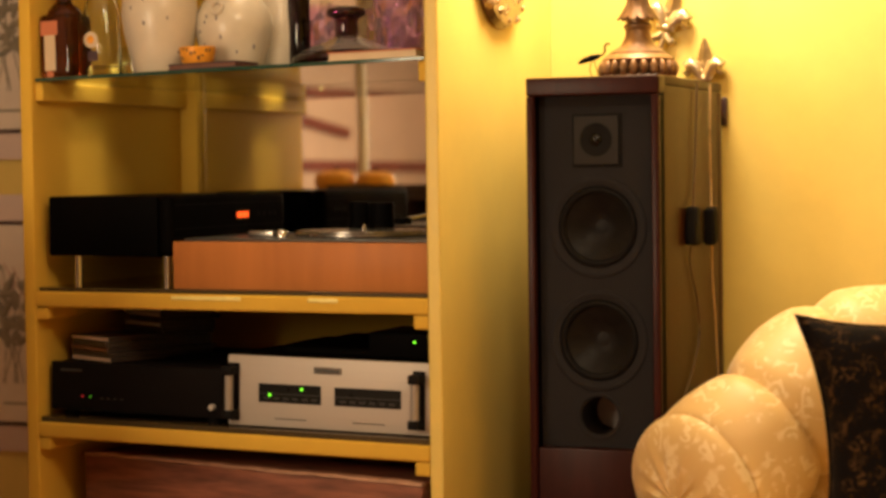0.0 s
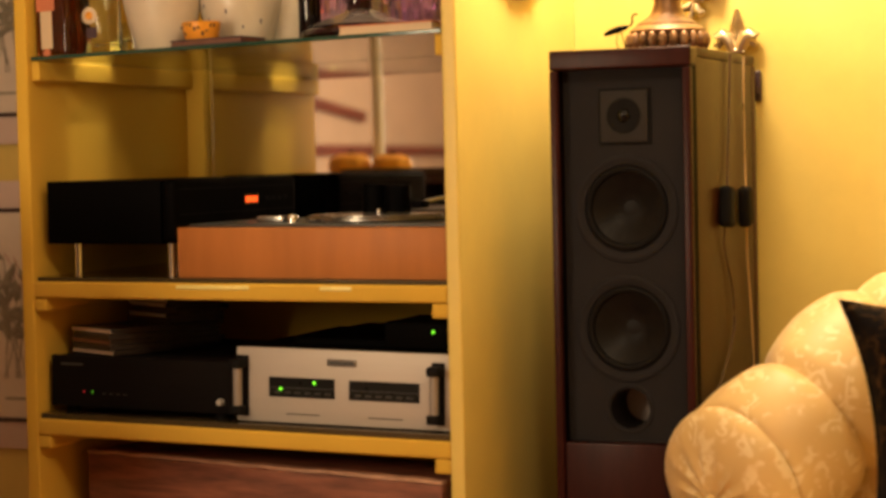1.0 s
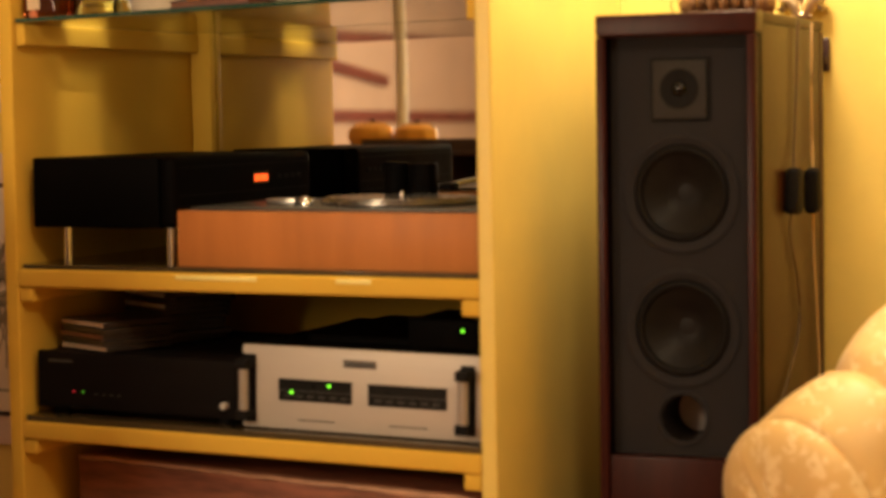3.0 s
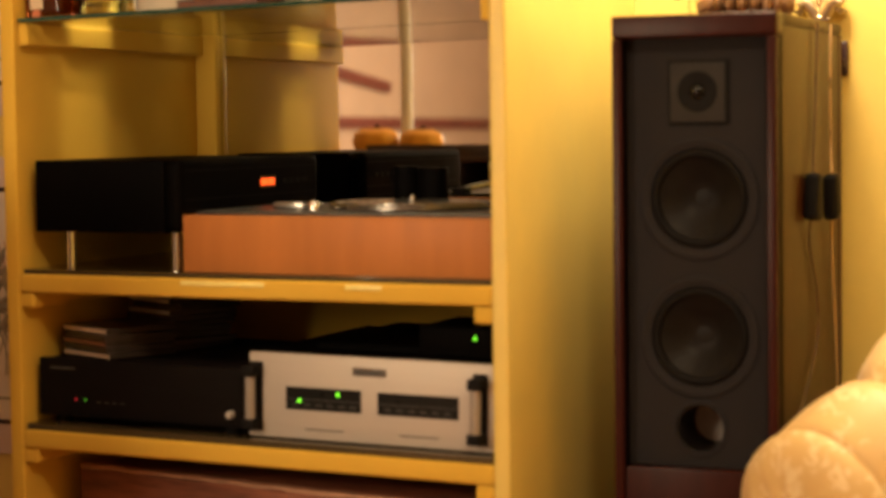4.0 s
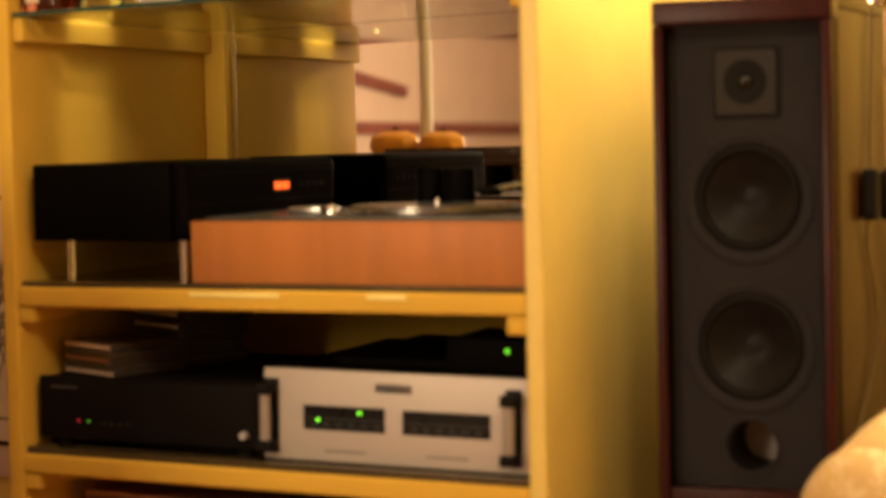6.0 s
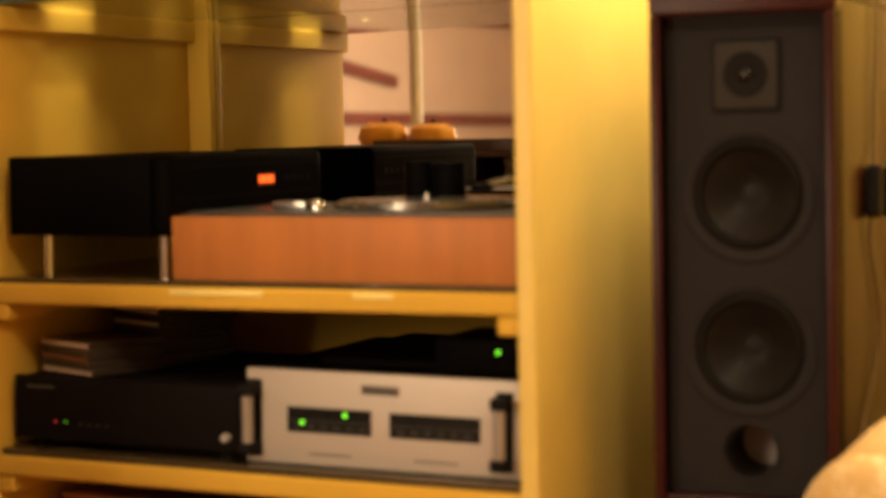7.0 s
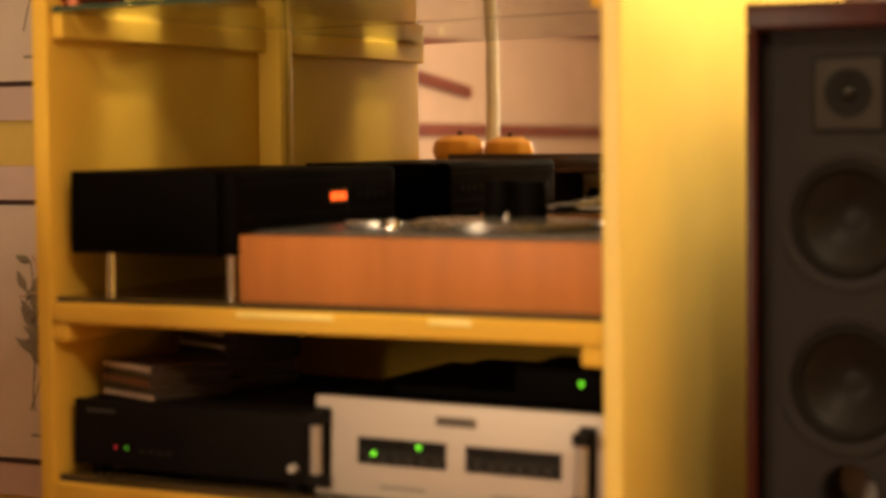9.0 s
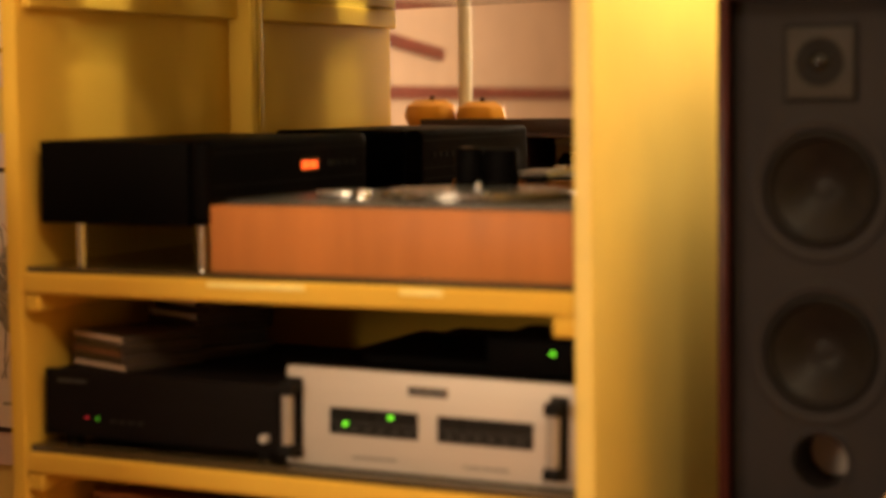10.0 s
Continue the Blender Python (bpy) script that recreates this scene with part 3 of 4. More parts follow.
# ---- turntable ----
def turntable():
    t = thing("turntable", "turntable with cherry wood plinth and metal platter", "turntable", pose(-0.551, 0.02, ZM))
    w, d, h = 0.56, 0.37, 0.092
    hz = h
    part("plinth", slab(0, w, 0, d, 0, h, 0.0025, 2), CHERRY, t, "cherry wood plinth")
    part("top_plate", slab(0.018, w - 0.018, 0.012, d - 0.012, hz + 0.0005, hz + 0.006, 0.0015, 1), GREY_TOP, t)
    c = (0.322, 0.185)
    part("platter", lathe([(0.0, hz + 0.0065), (0.134, hz + 0.0065), (0.136, hz + 0.009), (0.136, hz + 0.013), (0.133, hz + 0.0155), (0.0, hz + 0.0155)], 64, pose(c[0], c[1], 0)), ALU, t, "polished metal platter")
    part("mat", lathe([(0.127, hz + 0.0156), (0.127, hz + 0.018), (0.05, hz + 0.018), (0.0, hz + 0.018)], 64, pose(c[0], c[1], 0)), ALU, t)
    part("spindle", lathe([(0.0, hz + 0.0182), (0.0036, hz + 0.0182), (0.0036, hz + 0.027), (0.0, hz + 0.029)], 16, pose(c[0], c[1], 0)), CHROME, t)
    for x, y, r, top in ((0.246, 0.336, 0.022, 0.071), (0.2955, 0.336, 0.0265, 0.069)):
        part("black_post", lathe([(0.0, hz + 0.0062), (r, hz + 0.0062), (r, hz + top - 0.004), (r - 0.002, hz + top), (0.0, hz + top)], 32, pose(x, y, 0)), BLACK, t, "satin black cylindrical post")
    part("control_plate", slab(0.12, 0.172, 0.085, 0.12, hz + 0.0065, hz + 0.018, 0.002), ALU, t)
    part("knob", lathe([(0.0, hz + 0.006), (0.011, hz + 0.006), (0.011, hz + 0.016), (0.008, hz + 0.02), (0.0, hz + 0.021)], 20, pose(0.186, 0.1, 0)), CHROME, t)
    arm = part("tonearm_base", lathe([(0.0, hz + 0.006), (0.032, hz + 0.006), (0.032, hz + 0.02), (0.02, hz + 0.024), (0.018, hz + 0.05), (0.0, hz + 0.052)], 28, pose(0.487, 0.28, 0)), BLACK, t)
    part("arm_tube", tube([(0.487, 0.335, hz + 0.052), (0.487, 0.28, hz + 0.053), (0.482, 0.15, hz + 0.05), (0.462, 0.07, hz + 0.042)], 0.0045, 10), CHROME, arm)
    part("counterweight", tube([(0.487, 0.325, hz + 0.052), (0.487, 0.355, hz + 0.052)], 0.018, 20), CHROME, arm)
    part("headshell", slab(0.448, 0.47, 0.04, 0.075, hz + 0.033, hz + 0.045, 0.002), BLACK, arm)
    part("arm_rest", tube([(0.482, 0.17, hz + 0.005), (0.482, 0.17, hz + 0.045)], 0.004, 10), CHROME, t)


turntable()


# ---- black player turned sideways ----
def player():
    t = thing("disc_player", "black disc player on four metal posts, panel turned sideways", "hi-fi player", pose(-0.829, 0.02, ZM))
    z0 = 0.062
    part("body", slab(0, 0.244, 0.0, 0.5, z0, z0 + 0.117, 0.003), BLACK, t)
    fp = part("front_panel", slab(0.2445, 0.276, -0.001, 0.501, z0 + 0.0005, z0 + 0.119, 0.015, 5), BLACK, t, "satin black panel with rounded edges")
    for z in (0.034, 0.052, 0.099):
        part("groove_strip", slab(0.2758, 0.2766, 0.012, 0.488, z0 + z, z0 + z + 0.0022), RUBBER, fp)
    for k in range(4):
        part("button", slab(0.2758, 0.2785, 0.36 + 0.026 * k, 0.376 + 0.026 * k, z0 + 0.071, z0 + 0.079, 0.0008, 1), RUBBER, fp)
    part("display", slab(0.2762, 0.2768, 0.272, 0.33, z0 + 0.064, z0 + 0.086, 0.0), DARK_PLATE, fp)
    for k in range(2):
        part("digit", slab(0.277, 0.2775, 0.274 + 0.026 * k, 0.298 + 0.026 * k, z0 + 0.069, z0 + 0.081), DISPLAY, fp, "glowing orange digit")
    for x, y in ((0.055, 0.02), (0.255, 0.02), (0.055, 0.47), (0.255, 0.47)):
        part("post", lathe([(0.0, 0), (0.0075, 0), (0.0075, z0), (0.0, z0)], 16, pose(x, y, 0)), CHROME, t)


player()


# ---- lower shelf ----
def black_amp():
    t = thing("black_amplifier", "black hi-fi amplifier with small red and green lights", "amplifier", pose(-0.837, 0.028, ZL))
    part("body", slab(0.004, 0.381, 0.012, 0.4, 0.014, 0.106, 0.002), SATIN_BLACK, t)
    fp = part("front_panel", slab(0, 0.385, 0.0, 0.0115, 0.012, 0.108, 0.003), SATIN_BLACK, t)
    for x, mt, nm in ((0.072, LED_RED, "red_light"), (0.09, LED_DIM, "green_light")):
        part(nm, ring_at([(0.0022, 0.0), (0.0019, 0.0015), (0.0, 0.002)], x, -0.0002, 0.041, 12), mt, fp)
    for k in range(4):
        part("button", slab(0.112 + 0.015 * k, 0.12 + 0.015 * k, -0.0015, -0.0001, 0.037, 0.04, 0.0005, 1), DIM_GREY, fp)
    part("lettering", slab(0.022, 0.07, -0.0008, -0.0001, 0.09, 0.094), GREY_TOP, fp)
    part("knob", ring_at([(0.0062, 0), (0.0062, 0.008), (0.005, 0.011), (0.0, 0.011)], 0.363, -0.0002, 0.034, 20), PALE_KNOB, fp, "small pale metal knob")
    for x, y in ((0.03, 0.03), (0.35, 0.03), (0.03, 0.37), (0.35, 0.37)):
        part("foot", lathe([(0, 0), (0.014, 0), (0.014, 0.0125), (0, 0.0125)], 16, pose(x, y, 0)), RUBBER, t)


black_amp()


def silver_amp():
    t = thing("silver_amplifier", "silver faced hi-fi amplifier with black handles and green lights", "amplifier", pose(-0.443, 0.03, ZL))
    w, h = 0.425, 0.137
    part("body", slab(0.012, w - 0.012, 0.013, 0.42, 0.012, h + 0.002, 0.003), BLACK, t)
    part("cover", board(0.09, 0.36, 0.05, 0.38, h + 0.003, h + 0.017, 0.012), BLACK, t)
    fp = part("front_panel", slab(0, w, 0.0, 0.012, 0.002, h, 0.003), SILVER, t, "brushed silver front panel")
    part("badge", slab(0.182, 0.24, -0.002, -0.0002, 0.108, 0.121, 0.001, 1), ALU, fp)
    part("badge_bar", slab(0.187, 0.235, -0.0026, -0.0021, 0.111, 0.117), GREY_TOP, fp)
    for x0, x1, z0, z1 in ((0.066, 0.197, 0.049, 0.085), (0.225, 0.361, 0.049, 0.084)):
        win = part("window", slab(x0, x1, -0.0015, -0.0002, z0, z1, 0.0008, 1), WINDOW, fp, "dark recessed panel")
        for k in range(6):
            xx = x0 + 0.012 + 0.02 * k
            part("button", slab(xx, xx + 0.012, -0.003, -0.0016, z0 + 0.006, z0 + 0.0105, 0.0006, 1), DIM_GREY, win)
        part("frame_strip", slab(x0, x1, -0.0022, -0.0016, z0 + 0.016, z0 + 0.0178), DIM_GREY, win)
    for x, z in ((0.091, 0.064), (0.158, 0.077)):
        part("green_light", ring_at([(0.0028, 0.0), (0.0024, 0.002), (0.0, 0.003)], x, -0.0037, z, 14), LED_GREEN, fp)
    for x0 in (0.1, 0.262):
        part("lettering", slab(x0, x0 + 0.066, -0.0007, -0.0001, 0.0175, 0.0195), GREY_TOP, fp)
    for x in (0.013, w - 0.028):
        hd = part("handle", tube([(x, -0.022, 0.03), (x, -0.022, 0.108)], 0.0082, 14), HANDLE_BAR, t, "satin silver handle bar")
        for z in (0.022, 0.106):
            part("bracket", slab(x - 0.0115, x + 0.0115, -0.033, -0.0032, z - 0.006, z + 0.011, 0.004, 3), RUBBER, hd)
        part("handle_plate", slab(x - 0.0125, x + 0.0125, -0.003, -0.0003, 0.012, 0.122, 0.001, 1), RUBBER, hd)
    for x, y in ((0.04, 0.05), (w - 0.04, 0.05), (0.04, 0.36), (w - 0.04, 0.36)):
        part("foot", lathe([(0, 0), (0.016, 0), (0.016, 0.0125), (0, 0.0125)], 16, pose(x, y, 0)), RUBBER, t)


silver_amp()

small = thing("small_black_box", "small black device with a green light on the amplifier", "hi-fi device", pose(-0.158, 0.05, ZL + 0.1395))
part("body", slab(0, 0.142, 0, 0.16, 0.003, 0.05, 0.004), BLACK, small)
part("green_light", ring_at([(0.0028, 0.0), (0.0024, 0.002), (0.0, 0.003)], 0.094, -0.0002, 0.034, 14), LED_GREEN, small)
for x in (0.012, 0.12):
    part("foot", slab(x, x + 0.012, 0.01, 0.15, 0, 0.0032), RUBBER, small)


def cd_case(m, k, group):
    t = thing("cd_case", "plastic compact disc case lying in a stack", "cd case", m, group)
    part("case", slab(-0.0625, 0.0625, -0.0695, 0.071, 0.0004, 0.0096, 0.0006, 1), CLEARPLASTIC, t)
    part("spine", slab(-0.061, 0.061, -0.0708, -0.0697, 0.0016, 0.0086), SPINES[k], t)


rng = random.Random(11)
top_z = ZL + 0.1082
for i, k in enumerate((0, 1, 2, 1, 0)):
    cd_case(pose(-0.74 + rng.uniform(-0.004, 0.004), 0.125 + rng.uniform(-0.004, 0.004), top_z + 0.0101 * i, 0, 0, -24 + rng.uniform(-4, 4)), k, "front stack of discs")
for i, k in enumerate((2, 1, 2, 1, 2, 1, 3, 1, 3, 3)):
    cd_case(pose(-0.705 + rng.uniform(-0.008, 0.008), 0.27 + rng.uniform(-0.006, 0.006), top_z + 0.0101 * i, 0, 0, -22 + rng.uniform(-6, 6)), k, "rear stack of discs")


# ---- wooden chest under the shelves ----
def chest():
    t = thing("wooden_chest", "old worn red-brown plank chest under the shelves", "chest", pose(-0.81, 0.095, -0.003, 0, 1.3, -6.5))
    w, d = 0.775, 0.2
    zs = (0.02, 0.12, 0.24, 0.384)
    for z0, z1 in zip(zs, zs[1:]):
        bm = slab(0, w, 0, 0.02, z0, z1 - 0.0025, 0.004, 2)
        bmesh.ops.subdivide_edges(bm, edges=[e for e in bm.edges if e.calc_length() > 0.3], cuts=18)
        for v in bm.verts:
            v.co += Vector((0, 1, 1)) * 0.003 * noise.noise(v.co * 14)
        part("plank", bm, REDWOOD, t)
    for x in (0.0, w - 0.02):
        part("side", slab(x, x + 0.02, 0.021, d, 0.02, 0.3715, 0.003), REDWOOD, t)
    part("base", slab(-0.004, w + 0.004, 0.004, d, 0, 0.019, 0.003), REDWOOD, t)
    part("lid", slab(0.0, w, 0.0205, d, 0.372, 0.383, 0.003), REDWOOD, t)
    edge = slab(0, w, -0.002, 0.02, 0.3815, 0.388, 0.002, 2)
    bmesh.ops.subdivide_edges(edge, edges=[e for e in edge.edges if e.calc_length() > 0.3], cuts=40)
    for v in edge.verts:
        v.co.z += 0.0022 * noise.noise(v.co * 23)
        v.co.y += 0.002 * noise.noise(v.co * 31)
    part("worn_edge", edge, WORN_WOOD, t, "pale rubbed upper edge")


chest()


# ---- glass shelf: bottles and china ----
def bottle(name, label, m, prof, mat, inner=0.003, extra=()):
    t = thing(name, label, "bottle", m)
    inside = [(max(r - inner, 0.0), max(z, inner)) for r, z in prof if r > inner]
    outer = [(0.0, 0.0)] + prof
    bm = lathe(outer + [(r, z) for r, z in reversed(inside)] + [(0.0, inner)], 40)
    part("glass", bm, mat, t)
    return t


ZG = Z_GLASS + 0.0004
b1 = thing("square_liqueur_bottle", "square brown glass liqueur bottle with paper label", "bottle", pose(-0.806, 0.062, ZG, 0, 0, -6))
bm = slab(-0.038, 0.038, -0.038, 0.038, 0, 0.125, 0.012, 4)
part("glass", bm, AMBER, b1)
part("shoulder", lathe([(0.036, 0.118), (0.036, 0.126), (0.03, 0.138), (0.018, 0.148), (0.014, 0.16), (0.014, 0.21), (0.016, 0.212), (0.016, 0.225), (0.0, 0.226)], 28), AMBER, b1)
part("label", slab(-0.022, 0.004, -0.0392, -0.0384, 0.014, 0.092), LABEL, b1, "cream paper label")
part("label_band", slab(-0.03, 0.012, -0.0396, -0.0393, 0.084, 0.112), LABEL_RED, b1, "red-orange paper band")
part("wax_seal", lathe([(0.0, 0), (0.008, 0), (0.007, 0.003), (0, 0.003)], 16, pose(-0.009, -0.0398, 0.006, 90, 0, 0)), LABEL_RED, b1)

b2 = bottle("clear_bottle", "clear glass bottle with round seal label", pose(-0.735, 0.085, ZG), [(0.034, 0.0), (0.036, 0.004), (0.036, 0.13), (0.03, 0.15), (0.014, 0.17), (0.013, 0.22), (0.015, 0.23)], CLEAR)
part("seal", lathe([(0.0, 0), (0.014, 0), (0.016, 0.0015), (0.013, 0.003), (0, 0.003)], 24, pose(-0.004, -0.0362, 0.072, 90, 0, 0)), LABEL, b2)
part("seal_centre", lathe([(0.0, 0.003), (0.008, 0.003), (0.007, 0.005), (0, 0.005)], 20, pose(-0.004, -0.0362, 0.072, 90, 0, 0)), ORANGE_GLAZE, b2)
part("back_label", slab(-0.012, 0.01, -0.0368, -0.036, 0.03, 0.05), DARKPAPER, b2)
part("liquid", lathe([(0.0, 0.005), (0.031, 0.005), (0.031, 0.022), (0.0, 0.022)], 32), YELLOWISH, b2)
g1 = bottle("short_glass", "small glass with yellowish liqueur", pose(-0.688, 0.13, ZG), [(0.026, 0.0), (0.027, 0.003), (0.03, 0.06)], CLEAR, 0.002)
part("liquid", lathe([(0.0, 0.004), (0.0245, 0.004), (0.026, 0.028), (0.0, 0.028)], 32), YELLOWISH, g1)


def jug(name, label, m, sc, seed, tall=1.0, loop=True):
    t = thing(name, label, "jug", m)
    prof = [(0.0, 0.0), (0.05, 0.0), (0.055, 0.004), (0.063, 0.03), (0.074, 0.065), (0.078, 0.09), (0.074, 0.115), (0.06, 0.14), (0.04, 0.155), (0.03, 0.165), (0.028, 0.19), (0.034, 0.21), (0.03, 0.212), (0.024, 0.19), (0.0, 0.185)]
    part("body", lathe([(r * sc, z * sc * tall) for r, z in prof], 48), CERAMIC, t)
    rg = random.Random(seed)
    for k in range(4 if seed == 3 else 9):
        a = math.radians(rg.uniform(230, 330))
        z = rg.uniform(0.03, 0.11)
        r = np.interp(z, [0.03, 0.065, 0.09, 0.115], [0.063, 0.074, 0.078, 0.074])
        bm = bmesh.new()
        bmesh.ops.create_uvsphere(bm, u_segments=8, v_segments=6, radius=0.0042 * rg.uniform(0.6, 1.2))
        bmesh.ops.transform(bm, verts=bm.verts, matrix=Matrix.Translation((r * sc * math.cos(a), r * sc * math.sin(a), z * sc * tall)) @ Matrix.Diagonal((0.6, 0.6, 1.5, 1)))
        part("painted_sprig", bm, SPOT, t)
    if loop:
        part("loop_handle", tube([(0.012 * math.cos(a), -0.068 * sc - 0.004 + 0.004 * math.sin(a), 0.123 * sc + 0.012 * math.sin(a)) for a in [2 * math.pi * k / 16 for k in range(17)]], 0.004, 8), CERAMIC, t)
    return t


jug("ceramic_jug", "round cream glazed ceramic jug with faint sprigs", pose(-0.612, 0.1, ZG, 0, 0, 20), 0.97, 3, 1.35, False)
jug("ceramic_jug", "cream glazed ceramic jug with blue-grey sprigs and loop", pose(-0.485, 0.17, ZG, 0, 0, 0), 1.0, 8)
vs = thing("cream_vase", "slim cream glazed vase behind the jugs", "vase", pose(-0.425, 0.25, ZG))
part("body", lathe([(0.0, 0.0), (0.03, 0.0), (0.04, 0.02), (0.044, 0.08), (0.036, 0.14), (0.022, 0.17), (0.026, 0.2), (0.022, 0.2), (0.0, 0.1)], 36), CERAMIC, vs)
bk0 = thing("dark_booklet", "thin dark booklet lying on the glass shelf", "book", pose(-0.475, 0.058, ZG, 0, 0, -3))
part("cover", slab(-0.075, 0.075, -0.045, 0.045, 0.0, 0.003, 0.0008, 1), DARKPAPER, bk0)
part("page_block", slab(-0.073, 0.073, -0.043, 0.043, 0.0031, 0.009), SPINES[2], bk0)
part("cover", slab(-0.075, 0.075, -0.045, 0.045, 0.0091, 0.012, 0.0008, 1), DARKPAPER, bk0)
pot = thing("small_orange_pot", "small orange pottery bowl with dark brown spots", "bowl", pose(-0.507, 0.055, ZG + 0.0122))
part("bowl", lathe([(0.0, 0.0), (0.028, 0.0), (0.031, 0.004), (0.0345, 0.02), (0.036, 0.031), (0.034, 0.033), (0.031, 0.03), (0.028, 0.008), (0.0, 0.006)], 40), ORANGE_GLAZE, pot)
rng = random.Random(5)
for k in range(12):
    a = math.radians(200 + 140 * k / 11)
    z = rng.uniform(0.01, 0.028)
    bm = bmesh.new()
    bmesh.ops.create_icosphere(bm, subdivisions=1, radius=0.0032)
    bmesh.ops.transform(bm, verts=bm.verts, matrix=pose((0.032 + z * 0.1) * math.cos(a), (0.032 + z * 0.1) * math.sin(a), z, 0, rng.uniform(0, 90), math.degrees(a)) @ Matrix.Diagonal((0.5, 1.0, 1.6, 1)))
    part("spot", bm, DARK_GLAZE, pot)

dk = bottle("dark_bottle", "slim very dark glass bottle", pose(-0.375, 0.24, ZG), [(0.02, 0.0), (0.022, 0.004), (0.022, 0.15), (0.014, 0.18), (0.012, 0.24)], DARKGLASS)


def tumbler(m, r, h):
    t = thing("cut_glass_tumbler", "mauve tinted cut glass tumbler", "glass", m, "mauve tumblers")
    n = 22
    bm = bmesh.new()
    rings = []
    levels = [(r * 0.82, 0.0), (r * 0.86, 0.004)] + [(r * (0.86 + 0.14 * k / 8), 0.008 + (h - 0.008) * k / 8) for k in range(9)]
    for j, (rr, z) in enumerate(levels):
        ring = []
        for i in range(n):
            q = rr * (1 + (0.07 if (i // 2 + j // 2) % 2 else -0.06) * (1 if 1 < j < 9 else 0))
            ring.append(bm.verts.new((q * math.cos(2 * math.pi * i / n), q * math.sin(2 * math.pi * i / n), z)))
        rings.append(ring)
    for rr, z in ((r * 0.93, h), (r * 0.88, h * 0.5), (r * 0.76, 0.012)):
        rings.append([bm.verts.new((rr * math.cos(2 * math.pi * i / n), rr * math.sin(2 * math.pi * i / n), z)) for i in range(n)])
    for a, b in zip(rings, rings[1:]):
        for i in range(n):
            bm.faces.new((a[i], a[(i + 1) % n], b[(i + 1) % n], b[i]))
    bm.faces.new(rings[0][::-1])
    bm.faces.new(rings[-1])
    part("glass", bm, PURPLE, t, smooth=False)


tumbler(pose(-0.374, 0.33, ZG), 0.0455, 0.136)
tumbler(pose(-0.205, 0.345, ZG), 0.052, 0.158)
tumbler(pose(-0.281, 0.47, ZG), 0.0453, 0.135)
cn = thing("white_china_cup", "white china cup behind the tumblers", "cup", pose(-0.05, 0.32, ZG))
part("cup", lathe([(0.0, 0.0), (0.022, 0.0), (0.03, 0.01), (0.036, 0.05), (0.03, 0.07), (0.036, 0.12), (0.033, 0.12), (0.0, 0.06)], 32), CERAMIC, cn)

dec = thing("glass_stopper_dish", "dark purple domed glass lid with wide knob", "glassware", pose(-0.246, 0.182, ZG))
part("base", lathe([(0.0, 0.0), (0.09, 0.0), (0.104, 0.004), (0.109, 0.012), (0.107, 0.02), (0.096, 0.027), (0.0, 0.024)], 48), DARKGLASS, dec)
part("dome", lathe([(0.096, 0.0272), (0.08, 0.035), (0.058, 0.044), (0.038, 0.052), (0.027, 0.058), (0.0, 0.058)], 48), SMOKE, dec, "smoky clear glass dome")
part("knob", lathe([(0.0, 0.0581), (0.0235, 0.0585), (0.0215, 0.085), (0.025, 0.093), (0.036, 0.098), (0.039, 0.105), (0.036, 0.112), (0.025, 0.116), (0.0, 0.118)], 40), DARKGLASS, dec)
bk = thing("paper_book", "thin paperback lying flat on the glass shelf", "book", pose(-0.125, 0.045, ZG, 0, 0, 4))
part("page_block", slab(-0.085, 0.085, -0.03, 0.018, 0.002, 0.014), PAGES, bk)
part("cover", slab(-0.087, 0.087, -0.032, 0.02, 0.0, 0.0018), LABEL, bk)
part("cover", slab(-0.087, 0.087, -0.032, 0.02, 0.0142, 0.016), LABEL_RED, bk)


